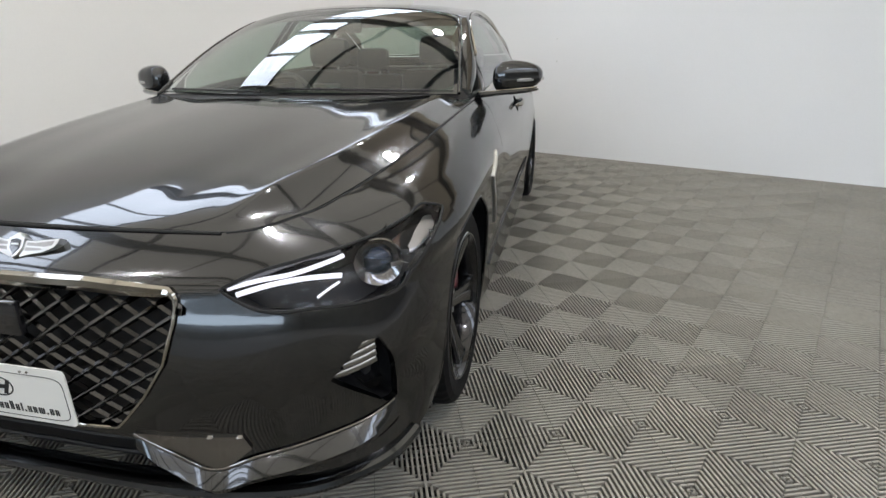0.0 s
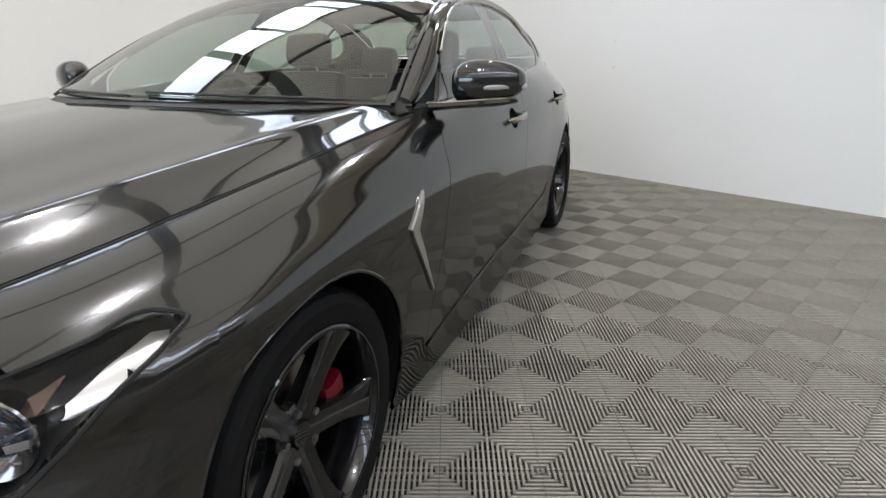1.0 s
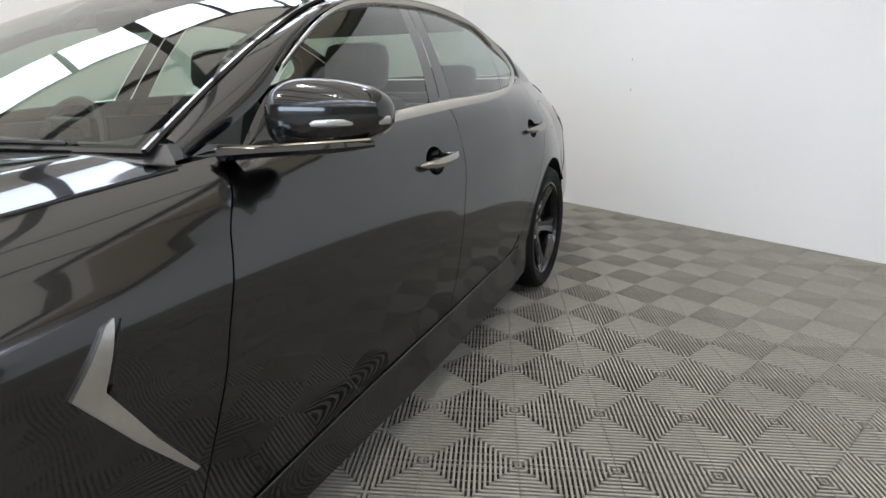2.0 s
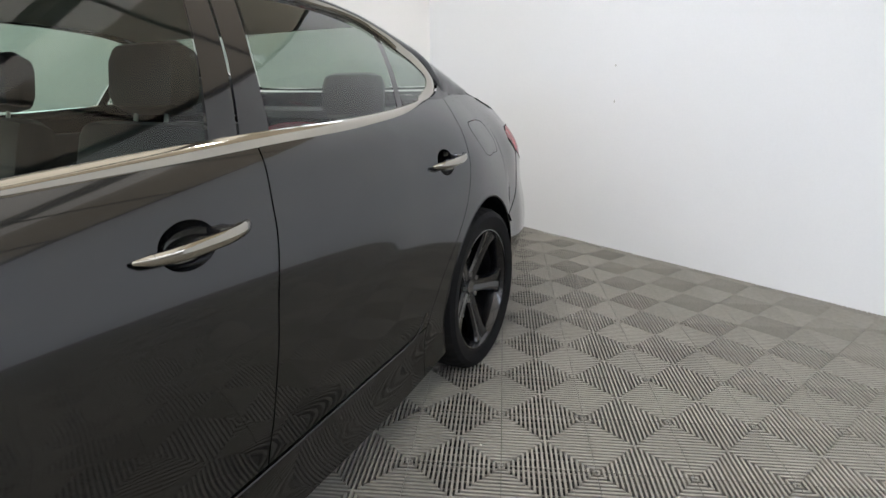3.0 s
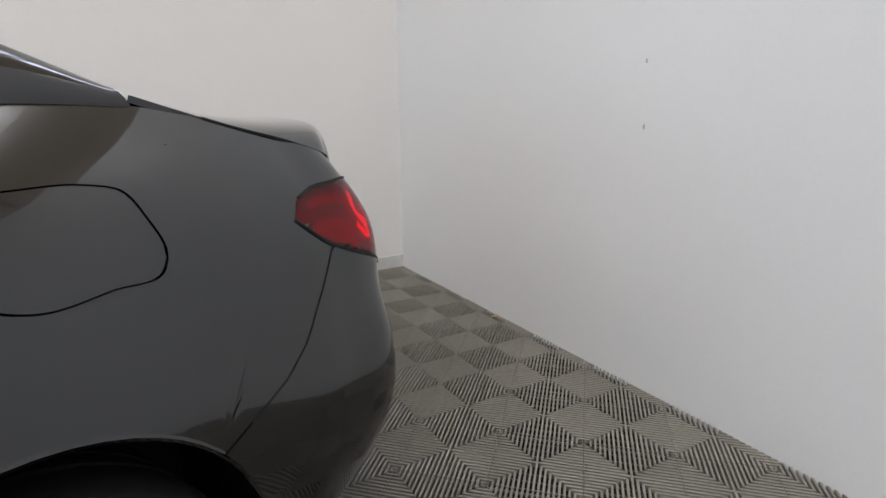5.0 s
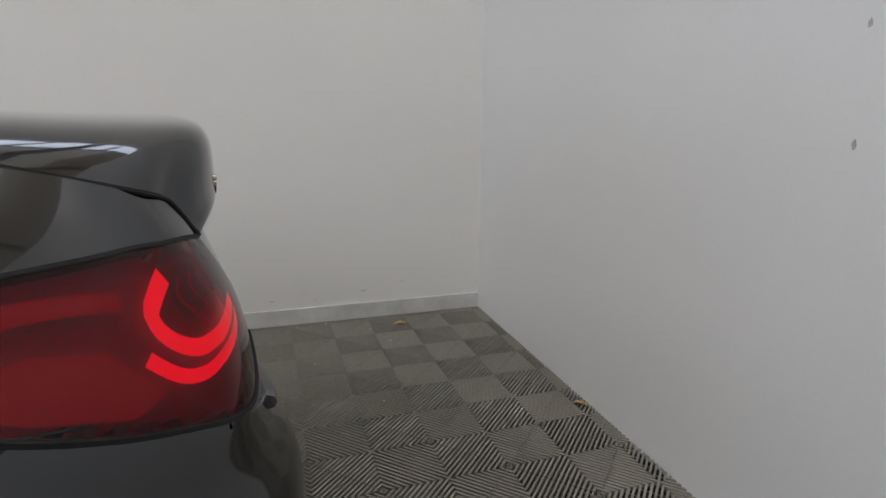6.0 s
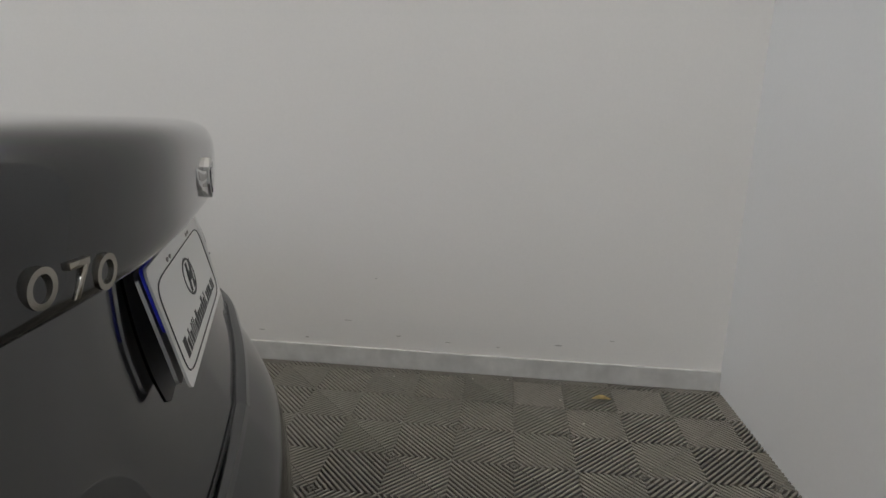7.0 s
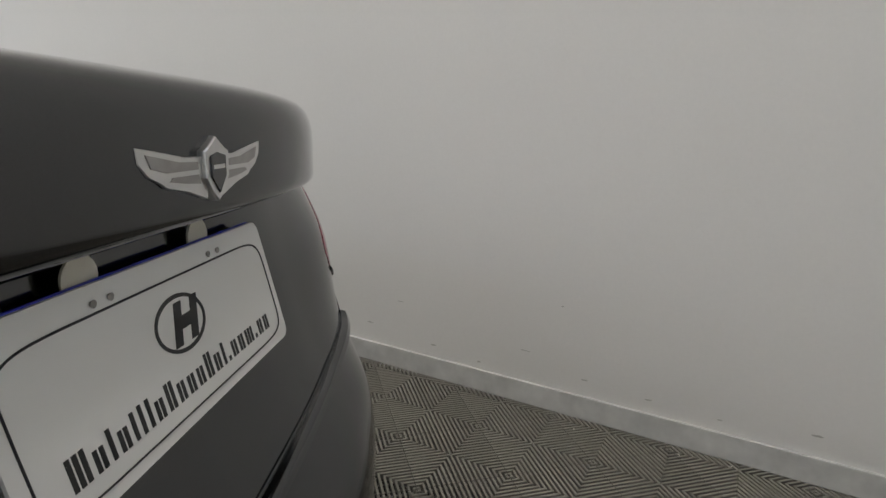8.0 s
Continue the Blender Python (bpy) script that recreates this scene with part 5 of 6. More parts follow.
def tail():
    a, b = grid(0.0, 8.0, 60, -0.997, 0.997, 80)
    boot = part("boot_lid", sheet(lid, a, b, flange=0.012), PAINT, CAR)
    ts = np.linspace(0.7, 6.9, 50)
    for sx in (1, -1):
        part("lid_seam", tube(lid(ts, np.full(50, sx * 1.0)) + np.array([sx * .001, 0, -.001]), .0030, 6), SEAM, boot)
    # lower face of the lid with the plate's recess, and the bumper
    mid = lambda z: np.full(len(z), U_END)
    u, z = panel_grid(lambda z: np.full(len(z), 5.290), mid, lambda q: bumper_top(q) - 0.03, lambda q: belt_z(q) + np.interp(q, [5.0, 5.25, 5.6], [.012, .018, .004]), step=0.016, gap=0.0)
    part("lid_lower_panel", sheet(body, u, z, holes=[TAIL_LAMP], mirror="both"), PAINT, boot)
    u, z = panel_grid(lambda z: np.full(len(z), u_of(3.13)), mid, lip_z, bumper_top, step=0.02, gap=0.0)
    part("rear_bumper", sheet(body, u, z, holes=[TAIL_LAMP, ARCHES[1]], lift=0.0022, flange=0.004, mirror="both"), PAINT, CAR)

    def half(mirror):
        t = dict(mirror=mirror)
        sgn = np.array([-1 if mirror else 1, 1, 1])
        # bumper shelf below the lid
        us = np.linspace(5.34, U_END, 30)
        p = body(us, bumper_top(us) - 0.012)
        p[:, 1] += 0.002 * np.clip((us - 5.34) / .25, 0, 1)
        part("bumper_shelf", tube(p * sgn, 0.011, 8, flat=1.3), PAINT, CAR)
        # lamp
        a, b = grid(4.84, 5.40, 86, .71, .94, 40)
        lamp = part("tail_lamp", sheet(body, a, b, keep=TAIL_LAMP, flange=0, lift=-0.016, **t), LAMP_INSIDE, CAR, "lit red tail lamp with two glowing arcs")
        lens = part("lens", sheet(body, a, b, keep=TAIL_LAMP, flange=0.016, lift=0.001, **t), LENS_RED, lamp, "glossy red lens")
        lens.visible_shadow = False
        for pts, w in (([(5.128, .908), (5.102, .895), (5.085, .880), (5.087, .866), (5.100, .850), (5.122, .837), (5.178, .830), (5.25, .832), (5.31, .830), (5.350, .825)], .0092),
                       ([(5.064, .844), (5.080, .828), (5.100, .814), (5.128, .8065), (5.18, .807), (5.25, .809), (5.33, .808), (5.366, .804)], .0076)):
            part("lit_strip", ribbon(pts, w, 0.008, sgn), TAIL_GLOW, lamp, "glowing red light arc")
        part("side_strip", ribbon([(4.915, .905), (4.98, .908), (5.06, .898)], .0085, 0.009, sgn), TAIL_DIM, lamp, "dim crimson side bar")
        part("side_facet", sheet(body, a, b, keep=np.array([(4.895, .866), (4.97, .876), (5.03, .862), (5.078, .806), (5.04, .795), (4.96, .825)]), flange=0, lift=-0.010, **t), TAIL_DIM, lamp, "dim crimson side facet")
        for x in (0.0, .038, .076):
            pts = [(5.157 + x * 1.1, .900), (5.138 + x * .97, .886), (5.152 + x, .868), (5.174 + x, .850)]
            part("inner_rib", ribbon(pts, .0022, 0.0095, sgn), TAIL_DIM, lamp, "dim crimson angled light rib")
        part("dark_facet", sheet(body, a, b, keep=smooth_outline([(5.145, .862), (5.22, .866), (5.275, .872), (5.258, .893), (5.21, .908), (5.155, .908), (5.13, .885)], 60), flange=0, lift=-0.013, **t), LENS_DARK, lamp)
        # dark band between lamp and lid
        us = np.linspace(4.89, 5.286, 24)
        zz = np.interp(us, TAIL_LAMP[1:6, 0], TAIL_LAMP[1:6, 1])
        part("lamp_seal", tube(body(us, zz + 0.002) * sgn, .0035, 5), SEAM, lamp)
        q = along(TAIL_LAMP[[10, 11, 12, 13, 14, 15, 0]], 50)
        part("lamp_seal", tube(body(q[:, 0], q[:, 1]) * sgn, .0042, 5), SEAM, lamp)
    both(half)
    # lower valance
    xs = np.linspace(-0.62, 0.62, 31)
    us = U_END - np.abs(xs) * 1.06
    p = body(us, np.full(31, .33))
    p[:, 0] = np.abs(p[:, 0]) * np.sign(xs)
    p[:, 1] += 0.004
    part("rear_valance", tube(p, 0.05, 10, flat=.35, up=(0, 0, 1)), BLACK, CAR, "black lower valance")
    # plate with its backing sheets
    ply = lambda z: 3.823 + (0.772 - z) * 0.25
    a, b = grid(U_END - .215, U_END - .130, 24, .735, .95, 30)
    slot = np.array([(U_END - .206, .93), (U_END - .202, .80), (U_END - .194, .765), (U_END - .180, .758), (U_END - .140, .762), (U_END - .140, .93)])
    part("plate_slot", sheet(body, a, b, keep=slot, flange=0, lift=0.0015), BLACK, boot, "black slot beside the plate")
    part("plate_backing", rounded_sheet(-0.186, 0.1885, 0.84, 0.9136, lambda z: ply(z) - 0.0036, 0.003, 0.010), BLUE, boot, "blue backing sheet behind the plate", smooth=False)
    part("plate_frame", rounded_sheet(-0.186, 0.1905, 0.780, 0.909, lambda z: ply(z) - 0.010, 0.004, 0.010), SATIN, boot, smooth=False)
    plate_thing("rear_plate", -0.190, 0.188, 0.772, 0.913, ply, 1, "white dealer plate with black border and oval mark", boot)
    for x in (0.080, -0.078):
        bm = bmesh.new()
        bmesh.ops.create_cone(bm, cap_ends=True, segments=20, radius1=0.018, radius2=0.017, depth=0.003, matrix=Matrix.Translation((x, ply(.917) - 0.006, .916)) @ pose(0, 0, 0, 90))
        part("plate_tab", bm, STICKER, boot, "pale round tab behind the plate")
    emblem(boot, Matrix.Translation((-0.015, 3.836, 0.989)))
    # three raised chrome characters drawn as plain blocks
    for k, x in enumerate((0.450, 0.417, 0.386)):
        y = lid(np.array([6.45]), np.array([x / 0.600]))[0]
        m = Matrix.Translation((y[0], y[1] - .003, y[2] + (.011, .006, .002)[k])) @ pose(0, 0, 0, -6, 0, (-20, -17, -15)[k])
        if k == 1:
            bm = bmesh.new()
            box_bm(bm, -.011, .010, 0, .005, .008, .0135, .001)
            for v in box_bm(bm, -.0105, -.0045, 0, .005, -.0135, .010, .001):
                v.co.x -= (v.co.z - .01) * .45
        else:
            bm = ring_bm(0, 0, .0125, .0138, .0045, lambda z: 0, .005)
        part("badge_block", bm, CHROME, boot, "raised chrome badge shape", m=m)
    # roof aerial fin
    bm = bmesh.new()
    c = top(np.array([4.55]), np.array([0.0]))[0]
    pr = [(0, 0), (.05, .03), (.11, .055), (.15, .058), (.165, 0)]
    l = [bm.verts.new((0.012 * (1 - z / .07) + .001, y, z)) for y, z in pr]
    r = [bm.verts.new((-0.012 * (1 - z / .07) - .001, y, z)) for y, z in pr]
    bm.faces.new(l)
    bm.faces.new(r[::-1])
    for i in range(5):
        bm.faces.new((l[i], r[i], r[(i + 1) % 5], l[(i + 1) % 5]))
    bmesh.ops.recalc_face_normals(bm, faces=bm.faces)
    part("aerial_fin", bm, PAINT, CAR, m=Matrix.Translation(c))


tail()
emblem(CAR, Matrix.Translation((0, -0.722, 0.738)) @ pose(0, 0, 0, 32, 0, 180), 1.1)
plate_thing("front_plate", -0.178, 0.194, 0.375, 0.515, lambda z: -0.852, -1, "white dealer plate with black border and oval mark", CAR)


# ---------------------------------------------------------------- wheels
def wheel(x, y, caliper_side, r=0.328, width=0.225):
    """Low-profile tyre, five-spoke alloy, hub with nuts, brake disc and red caliper; axis towards +x."""
    w = part("wheel", disc_bm(0.031, 0.012, 0.056), RIM, CAR, "dark grey five-spoke alloy wheel with low tyre")
    w.matrix_local = pose(x, y, r + 0.002, 0, 90, 0)
    k = width / 0.225
    tr = [(.247, -.100), (.262, -.112), (.296, -.116), (.316, -.106), (.326, -.088), (.328, -.06), (.328, -.045), (.321, -.043), (.321, -.036), (.328, -.034), (.328, -.005), (.321, -.003),
          (.321, .003), (.328, .005), (.328, .034), (.321, .036), (.321, .043), (.328, .045), (.328, .06), (.326, .088), (.316, .106), (.296, .116), (.262, .112), (.252, .108), (.247, .100)]
    n = 132
    bm = bmesh.new()
    rings = []
    for i in range(n):
        a = i * math.tau / n
        ring = []
        for rr, h in tr:
            cut = 0.003 if (i % 3 == 0 and rr > .314 and abs(h) > .055) else 0.0
            ring.append(bm.verts.new(((rr - cut) * math.cos(a), (rr - cut) * math.sin(a), h * k)))
        rings.append(ring)
    for i in range(n):
        r0, r1 = rings[i], rings[(i + 1) % n]
        for j in range(len(tr)):
            jj = (j + 1) % len(tr)
            bm.faces.new((r0[j], r1[j], r1[jj], r0[jj]))
    bmesh.ops.recalc_face_normals(bm, faces=bm.faces)
    part("tyre", bm, RUBBER, w, "black low-profile tyre", angle=28)
    bm = bmesh.new()
    spin_profile(bm, [(.249, .108), (.243, .112), (.236, .100), (.228, .070), (.222, -.02), (.226, -.10), (.249, -.104), (.246, -.09), (.232, -.02), (.240, .09)], 72)
    part("rim", bm, RIM, w)
    bm = bmesh.new()
    spin_profile(bm, [(.2445, .1135), (.2405, .1135), (.2405, .1105), (.2445, .1105)], 72)
    part("rim_edge", bm, RIM, w)
    for i in range(5):
        a = i * math.tau / 5 + radians(8)
        bm = bmesh.new()
        rows = []
        for rr, hw, h, th in ((.030, .032, .052, .040), (.060, .033, .058, .042), (.100, .031, .066, .040), (.150, .033, .076, .036), (.200, .042, .088, .032), (.228, .056, .096, .030), (.240, .068, .099, .028)):
            sec = [(-hw, h - th), (-hw, h - .010), (-hw + .006, h), (-.006, h - .002), (0, h - .005), (.006, h - .002), (hw - .006, h), (hw, h - .010), (hw, h - th)]
            rows.append([bm.verts.new((rr * math.cos(a) - q * math.sin(a), rr * math.sin(a) + q * math.cos(a), hh)) for q, hh in sec])
        for r0, r1 in zip(rows, rows[1:]):
            for j in range(8):
                bm.faces.new((r0[j], r0[j + 1], r1[j + 1], r1[j]))
        bmesh.ops.recalc_face_normals(bm, faces=bm.faces)
        part("spoke", bm, RIM, w, angle=25)
        bm = bmesh.new()
        an = a + math.tau / 10
        bmesh.ops.create_cone(bm, cap_ends=True, segments=6, radius1=.0105, radius2=.009, depth=.022, matrix=pose(.057 * math.cos(an), .057 * math.sin(an), .050))
        part("wheel_nut", bm, STEEL, w, smooth=False)
    bm = bmesh.new()
    spin_profile(bm, [(.075, .02), (.075, .044), (.066, .050), (.034, .050), (.034, .02)], 40)
    part("hub", bm, RIM, w)
    bm = bmesh.new()
    spin_profile(bm, [(.165, .0), (.165, .024), (.085, .024), (.085, .0)], 48)
    part("brake_disc", bm, STEEL, w, m=pose(0, 0, -0.02))
    bm = bmesh.new()
    rows = []
    for a0 in np.radians(np.linspace(-17, 17, 7)):
        aa = a0 + (math.pi / 2 if caliper_side > 0 else -math.pi / 2)
        rows.append([bm.verts.new((rr * math.cos(aa), rr * math.sin(aa), h)) for rr, h in ((.118, .010), (.118, .042), (.135, .052), (.180, .050), (.188, .040), (.188, -.02), (.118, -.02))])
    for r0, r1 in zip(rows, rows[1:]):
        for j in range(7):
            bm.faces.new((r0[j], r0[(j + 1) % 7], r1[(j + 1) % 7], r1[j]))
    bm.faces.new(rows[0])
    bm.faces.new(rows[-1][::-1])
    bmesh.ops.recalc_face_normals(bm, faces=bm.faces)
    part("brake_caliper", bm, RED, w, "red painted brake caliper")
    return w


def disc_bm(r, d, z):
    bm = bmesh.new()
    bmesh.ops.create_cone(bm, cap_ends=True, segments=32, radius1=r, radius2=r * .9, depth=d, matrix=pose(0, 0, z - d / 2))
    return bm


for yy, cs, ww in ((0.0, 1, 0.225), (2.85, -1, 0.245)):
    a = wheel(0.780, yy, cs, width=ww)
    m = pose(-0.780, yy, 0.330, 0, -90, 0)
    copy_thing(a, m)


# ---------------------------------------------------------------- door mirrors
def mirror(flip):
    sgn = np.array([-1 if flip else 1, 1, 1])
    bm = bmesh.new()
    bmesh.ops.create_uvsphere(bm, u_segments=36, v_segments=20, radius=1)
    for v in bm.verts:
        x, y, z = v.co
        sq = lambda q, e: math.copysign(abs(q) ** e, q)
        X, Y, Z = sq(x, .8) * .108, sq(y, .75) * .070, sq(z, .8) * .068
        Y = min(Y, .052)
        Z *= 1 - 0.22 * (X / .108)
        Y += 0.045 * (X / .108)
        v.co = Vector(((.955 + X) * sgn[0], .945 + Y, 1.027 + Z + 0.004 * X / .1))
    bmesh.ops.recalc_face_normals(bm, faces=bm.faces)
    cap = part("door_mirror", bm, PAINT, CAR, "grey painted door mirror with turn strip")
    bm = bmesh.new()
    a = np.linspace(0, math.tau, 28, endpoint=False)
    pts = [((.962 + .085 * math.copysign(abs(math.cos(t)) ** .7, math.cos(t))) * sgn[0], 1.001 + 0.036 * math.cos(t), 1.022 + .046 * math.copysign(abs(math.sin(t)) ** .7, math.sin(t))) for t in a]
    bm.faces.new([bm.verts.new(p) for p in pts])
    part("mirror_glass", bm, CHROME, cap, "mirror glass")
    xs = np.linspace(0, 1, 18)
    p = np.column_stack([.905 + .160 * xs, .868 + .035 * xs + .085 * xs ** 4, 1.012 + .004 * xs])
    part("turn_strip", tube(p * sgn, np.interp(xs, [0, .2, 1], [.004, .008, .008]), 8, flat=.5), SATIN, cap, "pale turn signal strip")
    p = np.column_stack([.80 + .24 * xs, .80 + .135 * xs + .03 * xs ** 3, .958 + .012 * xs])
    part("mirror_arm", tube(p * sgn, np.interp(xs, [0, .3, .8, 1], [.016, .012, .013, .006]), 8, flat=1.8), GLOSS_BLACK, cap)
    part("arm_trim", tube((p + np.array([0, -.012, .010])) * sgn, .0035, 6), CHROME, cap)


mirror(False)
mirror(True)


# ---------------------------------------------------------------- cabin
def seat(x, y, back_top, width, with_head=True, name="seat"):
    bm = bmesh.new()
    box_bm(bm, -width / 2, width / 2, -0.26, 0.24, 0.36, 0.54, 0.05)
    s = part(name, bm, LEATHER, CAR, "black leather seat", m=pose(x, y, 0))
    bm = bmesh.new()
    h = back_top - 0.46
    box_bm(bm, -width / 2 * .94, width / 2 * .94, -0.06, 0.07, 0, h, 0.05)
    part("seat_back", bm, LEATHER, s, m=pose(0, 0.20, 0.46, -16))
    if with_head:
        bm = bmesh.new()
        box_bm(bm, -0.135, 0.135, -0.055, 0.055, 0.02, 0.20, 0.05)
        part("headrest", bm, LEATHER, s, m=pose(0, 0.20 + math.sin(radians(16)) * (h + .03), 0.46 + math.cos(radians(16)) * h, -10))
        for dx in (-.06, .06):
            part("headrest_post", tube([(dx, 0.20 + math.sin(radians(16)) * (h - .03), 0.46 + h - .06), (dx, 0.20 + math.sin(radians(16)) * (h + .05), 0.46 + h + .03)], .006, 6), STEEL, s)


for x in (.37, -.37):
    seat(x, 1.50, 1.06, 0.50)
for x in (.38, -.38):
    seat(x, 2.36, 1.00, 0.56, name="rear_seat")
bm = bmesh.new()
q = np.linspace(-.70, .70, 25)
rows = [[bm.verts.new((x, y + .16 * (x / .7) ** 2, z)) for x in q] for y, z in ((.52, .93), (.70, .952), (.92, .945), (1.02, .90), (1.03, .70), (.95, .40))]
for r0, r1 in zip(rows, rows[1:]):
    for i in range(24):
        bm.faces.new((r0[i], r0[i + 1], r1[i + 1], r1[i]))
bmesh.ops.recalc_face_normals(bm, faces=bm.faces)
part("dashboard", bm, CABIN, CAR, "black soft dashboard")
bm = bmesh.new()
a = np.linspace(0, math.tau, 40, endpoint=False)
tube(np.column_stack([-.37 + .185 * np.cos(a), 1.20 + .06 * np.sin(a), .86 + .175 * np.sin(a)]), .015, 8, bm=bm, closed=True)
sw = part("steering_wheel", bm, LEATHER, CAR, "black leather steering wheel")
bm = bmesh.new()
box_bm(bm, -.46, -.28, 1.17, 1.21, .81, .90, .02)
box_bm(bm, -.54, -.20, 1.185, 1.20, .845, .865, .005)
part("wheel_boss", bm, CABIN, sw)
bm = bmesh.new()
box_bm(bm, -.07, .07, .98, 1.02, .94, 1.00, .01)
part("screen", bm, GLOSS_BLACK, CAR)
bm = bmesh.new()
box_bm(bm, -.74, .74, .55, 3.2, .26, .30)
for x in (-.76, .72):
    box_bm(bm, x, x + .04, .80, 2.9, .30, .95)
box_bm(bm, -.70, .70, 2.78, 3.22, 1.00, 1.03)
box_bm(bm, -.74, .74, .44, .48, .25, .90)
part("cabin_lining", bm, CABIN, CAR, "dark cabin floor and door linings")
bm = bmesh.new()
box_bm(bm, -.80, .80, .42, 2.42, .19, .255)
box_bm(bm, -.52, .52, -.62, 3.60, .20, .60)
part("underbody", bm, BLACK, CAR)
bm = bmesh.new()
box_bm(bm, -.12, .12, 1.20, 1.24, 1.235, 1.30, .02)
part("rear_view_mirror", bm, BLACK, CAR)


# ---------------------------------------------------------------- small things on walls and floor
def speck(name, x, y, z, w, h, mat, label, wall):
    """A thin mark on a wall (a or b)."""
    bm = bmesh.new()
    n = 9
    rng = np.random.RandomState(int(abs(x * 100 + y * 37 + z * 11)) % 1000)
    pts = [(w * math.cos(k * math.tau / n) * rng.uniform(.5, 1), h * math.sin(k * math.tau / n) * rng.uniform(.5, 1)) for k in range(n)]
    f = [bm.verts.new((0.0015, p, q) if wall == "a" else (p, -0.0015, q)) for p, q in pts]
    b = [bm.verts.new((-0.001, p, q) if wall == "a" else (p, 0.001, q)) for p, q in pts]
    bm.faces.new(f)
    for i in range(n):
        bm.faces.new((f[i], b[i], b[(i + 1) % n], f[(i + 1) % n]))
    bmesh.ops.recalc_face_normals(bm, faces=bm.faces)
    solid(name, bm, mat, label, "scuff", ROOM @ pose(x, y, z), "wall scuffs")


def leaf(x, y, turn, size):
    bm = bmesh.new()
    n = 11
    rows = []
    for i in range(n):
        t = i / (n - 1)
        w = size * .22 * math.sin(math.pi * t) ** .8 + .0006
        rows.append([bm.verts.new((size * (t - .5), sx * w, .002 + .010 * math.sin(math.pi * t) * abs(sx) + .006 * t)) for sx in (-1, 0, 1)])
    for r0, r1 in zip(rows, rows[1:]):
        for j in range(2):
            bm.faces.new((r0[j], r0[j + 1], r1[j + 1], r1[j]))
    r = bmesh.ops.solidify(bm, geom=bm.faces[:], thickness=.0008)
    solid("leaf", bm, LEAF, "curled dry yellow leaf on the floor tiles", "leaf", ROOM @ pose(x, y, 0.001, 0, 0, turn), "dry leaves", smooth=True)


# ---------------------------------------------------------------- floor of ribbed tiles
SIDE = CELL * math.sqrt(2)
RIBS = 19


def tile_arrays():
    """One ribbed tile: ribs square to each edge, mitred on the diagonals, over a thin web."""
    pitch = SIDE / RIBS
    half, w, top_z, low = SIDE / 2 - 0.0008, pitch * 0.265, 0.0, -0.0175
    vs, fs = [], []
    for q in range(4):
        c, s = math.cos(q * math.pi / 2), math.sin(q * math.pi / 2)
        for k in range(-(RIBS // 2), RIBS // 2 + 1):
            y = k * pitch
            x0 = max(abs(y) - w * 0.9, 0.001)
            if half - x0 < 0.004:
                continue
            i = len(vs)
            for wide, inset, z in ((w * .70, .0006, top_z), (w * .95, .0002, -.0010), (w, 0.0, -.0040), (w * .62, 0.0, low)):
                for X, Y in ((x0 + inset, y - wide), (half - inset, y - wide), (half - inset, y + wide), (x0 + inset, y + wide)):
                    vs.append((X * c - Y * s, X * s + Y * c, z))
            fs.append((i, i + 1, i + 2, i + 3))
            for r in (0, 4, 8):
                fs += [(i + r + k, i + r + 4 + k, i + r + 4 + (k + 1) % 4, i + r + (k + 1) % 4) for k in range(4)]
        i = len(vs)
        for X, Y, Z in ((half - .0022, -half, -.011), (half, -half, -.011), (half, half, -.011), (half - .0022, half, -.011),
                        (half - .0022, -half, low), (half, -half, low), (half, half, low), (half - .0022, half, low)):
            vs.append((X * c - Y * s, X * s + Y * c, Z))
        fs.append((i, i + 1, i + 2, i + 3))
        fs += [(i + k, i + 4 + k, i + 4 + (k + 1) % 4, i + (k + 1) % 4) for k in range(4)]
        for x in (0.046, 0.082, 0.118):
            i = len(vs)
            for X, Y, Z in ((x - .001, -x, -.0135), (x + .001, -x, -.0135), (x + .001, x, -.0135), (x - .001, x, -.0135),
                            (x - .001, -x, low), (x + .001, -x, low), (x + .001, x, low), (x - .001, x, low)):
                vs.append((X * c - Y * s, X * s + Y * c, Z))
            fs.append((i, i + 1, i + 2, i + 3))
            fs += [(i + k, i + 4 + k, i + 4 + (k + 1) % 4, i + (k + 1) % 4) for k in range(4)]
    return np.array(vs), fs


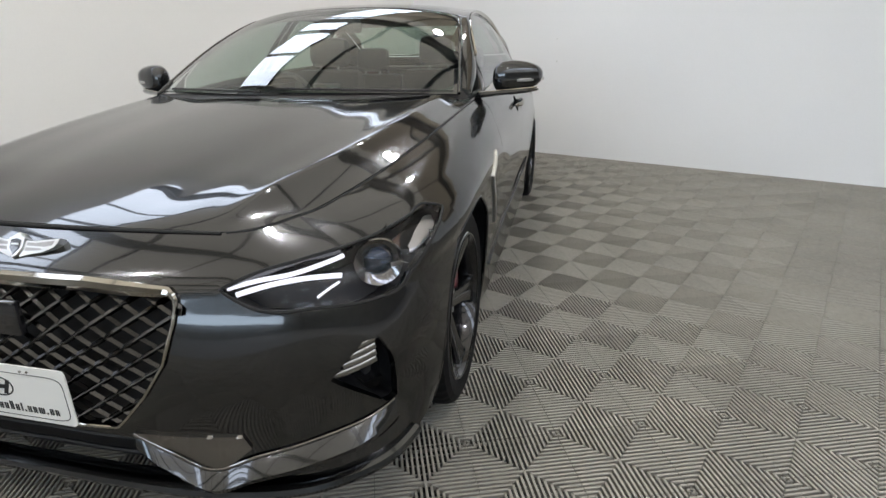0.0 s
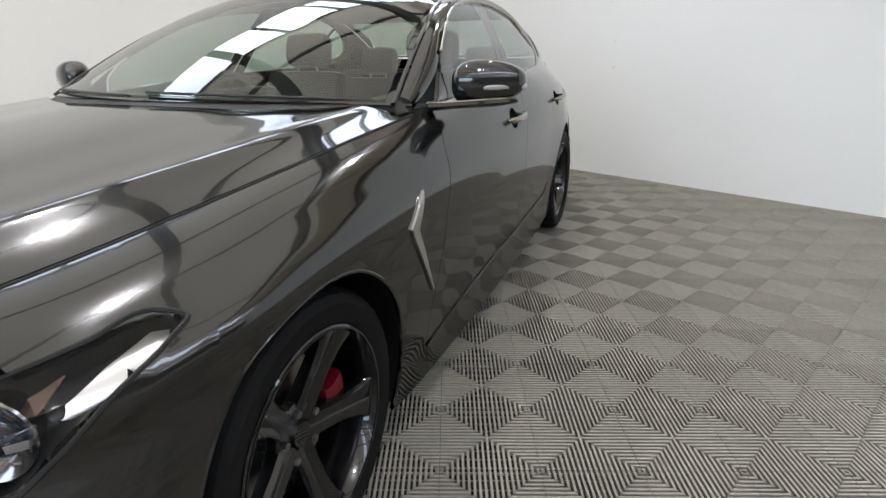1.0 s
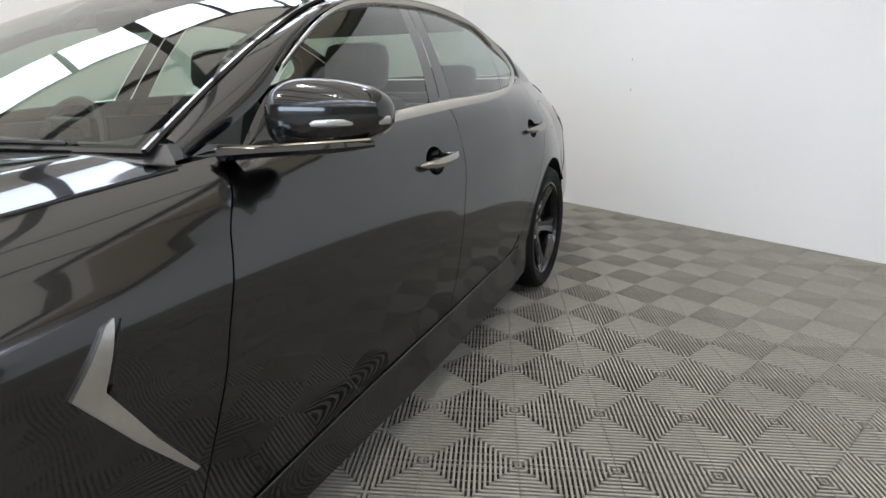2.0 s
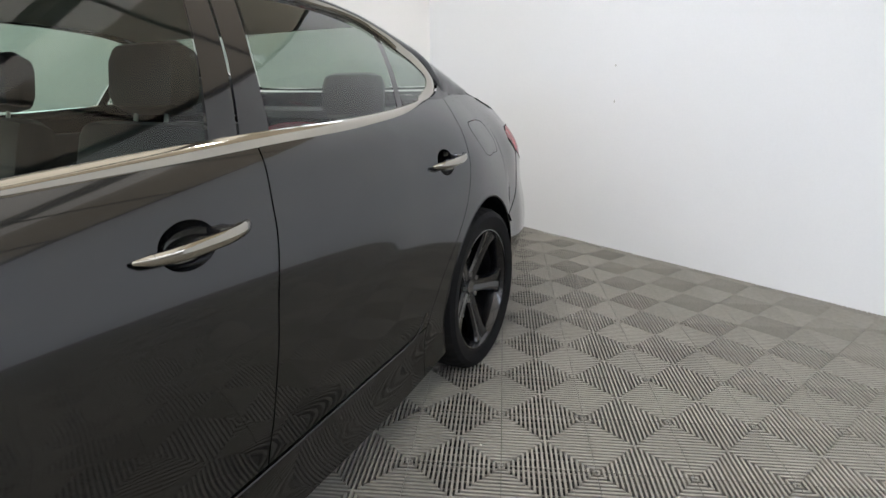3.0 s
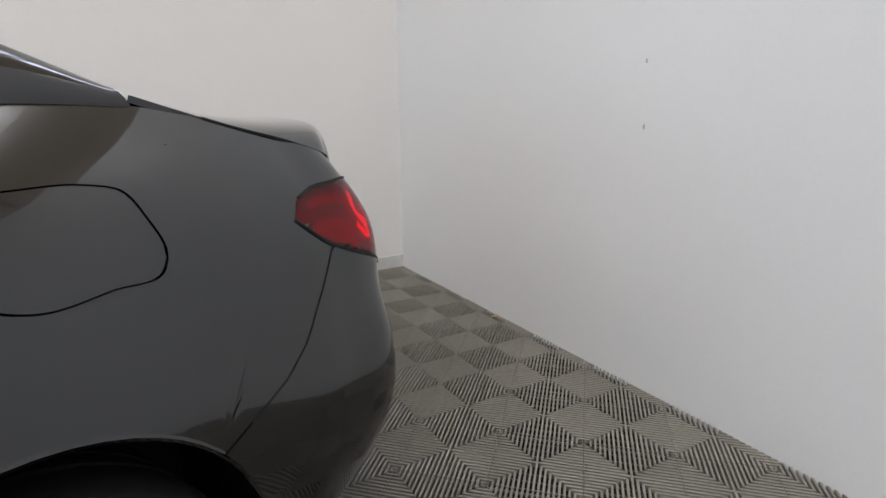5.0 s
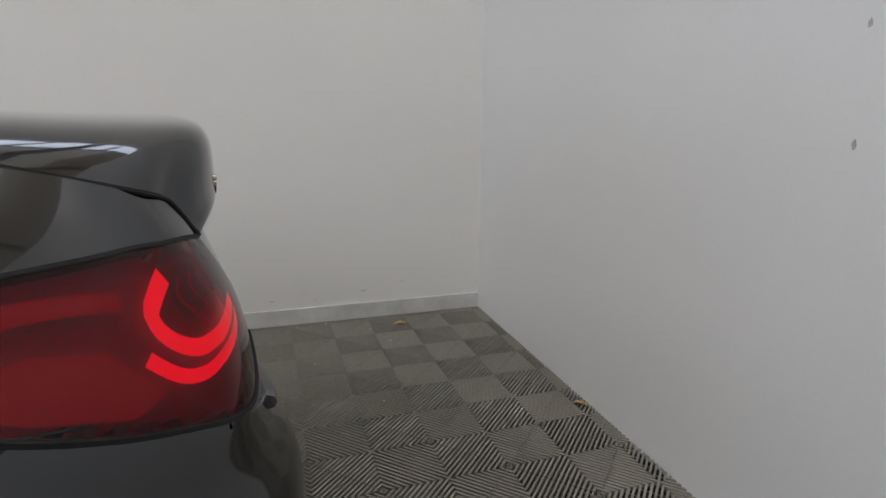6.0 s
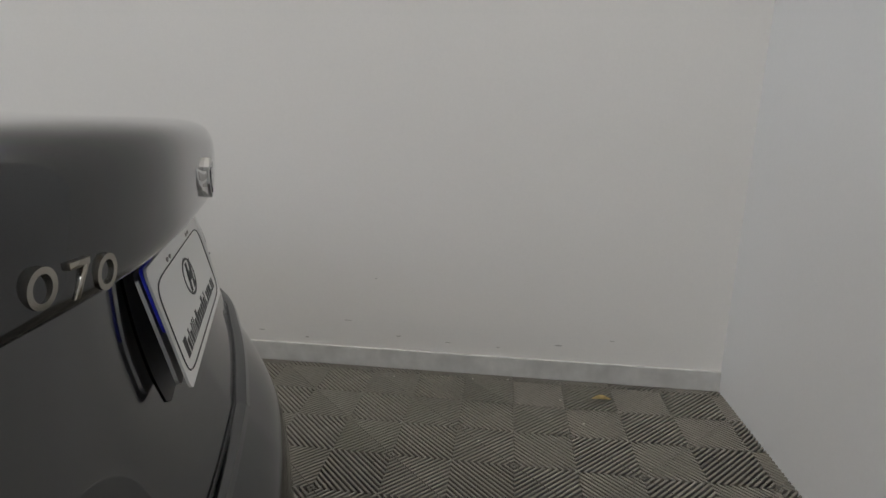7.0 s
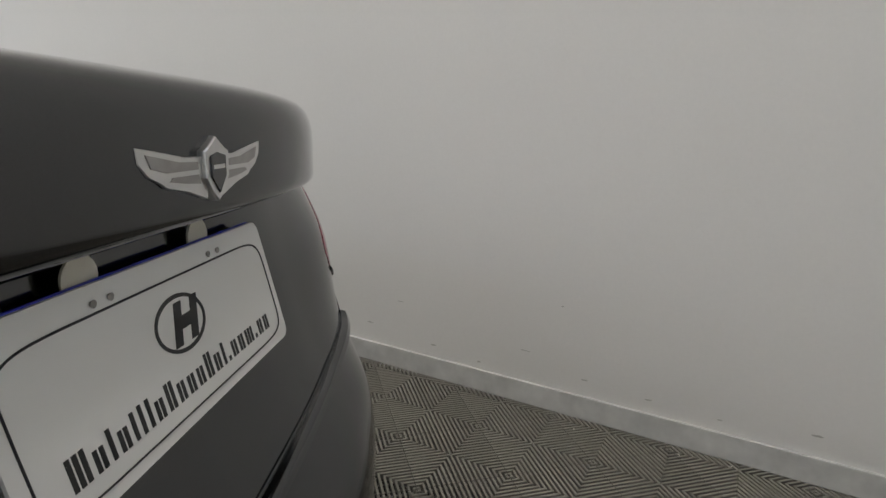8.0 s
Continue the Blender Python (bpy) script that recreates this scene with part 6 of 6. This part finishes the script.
def floor_tiles():
    vs, fs = tile_arrays()
    me = bpy.data.meshes.new("floor_tile")
    me.from_pydata(vs.tolist(), [], fs)
    me.materials.append(TILE)
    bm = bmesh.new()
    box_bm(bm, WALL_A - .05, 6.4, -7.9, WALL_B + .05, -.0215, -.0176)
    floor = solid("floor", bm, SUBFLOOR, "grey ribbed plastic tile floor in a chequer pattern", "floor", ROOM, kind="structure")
    near, far = [], []
    for p in range(-10, 36):
        for q in range(-2, 42):
            if (p + q) % 2:
                continue
            x, y = p * CELL, -q * CELL
            if not (WALL_A - .19 < x < 6.6 and -7.9 < y < WALL_B + .19):
                continue
            (near if x < 3.0 and y > -4.55 else far).append((x, y))
    for x, y in near[:300]:
        ob = new("floor_tile", me)
        ob.parent = floor
        ob.matrix_local = pose(x, y, 0, 0, 0, 45)
    far += near[300:]
    c = math.sqrt(.5)
    turn = np.array([[c, -c, 0], [c, c, 0], [0, 0, 1]])
    base = vs @ turn.T
    allv = np.concatenate([base + np.array([x, y, 0]) for x, y in far])
    f = np.array(fs)
    allf = np.concatenate([f + k * len(vs) for k in range(len(far))])
    m2 = bpy.data.meshes.new("far_floor_tiles")
    m2.from_pydata(allv.tolist(), [], allf.tolist())
    m2.materials.append(TILE)
    ob = new("far_floor_tiles", m2)
    ob.parent = floor
    tagged(ob, "grey ribbed floor tiles further off", "", "", "stuff")


leaf(-1.497, -0.456, 85, 0.075)
leaf(-0.472, 0.015, 40, 0.06)
for k, (x, y) in enumerate(((-1.57, -1.32), (-1.60, -0.98), (-1.62, -0.83), (-1.13, -0.93), (-0.72, -0.70), (-1.30, -0.55), (-1.47, -0.62), (0.35, -1.6), (1.5, -2.2))):
    bm = bmesh.new()
    bmesh.ops.create_icosphere(bm, subdivisions=1, radius=0.004, matrix=Matrix.Diagonal((1.3, 0.8, 0.45, 1)))
    solid("crumb", bm, STICKER, "small pale crumb on the floor tiles", "crumb", ROOM @ pose(x, y, 0.0016, 0, 0, 47 * k), "crumbs on the floor")
for y, z, w, h in ((-0.62, .155, .022, .004), (-1.10, .135, .014, .003), (-1.32, .15, .018, .003), (-1.95, .14, .02, .003), (-2.5, .16, .016, .003),
                   (-0.88, .128, .010, .002), (-1.55, .21, .026, .0022), (-1.74, .118, .012, .003), (-2.12, .30, .020, .0018), (-2.28, .175, .024, .0024),
                   (-2.72, .23, .030, .0022), (-2.95, .12, .018, .003), (-1.42, .41, .008, .0025), (-0.40, .19, .012, .0018)):
    speck("wall_scuff", WALL_A, y, z, w, h, SCUFF, "faint grey scuff low on the white wall", "a")
for x, z in ((0.36, 1.25), (0.37, 1.02)):
    speck("wall_scuff", x, WALL_B, z, .006, .012, SCUFF, "small dark mark on the white wall", "b")
floor_tiles()
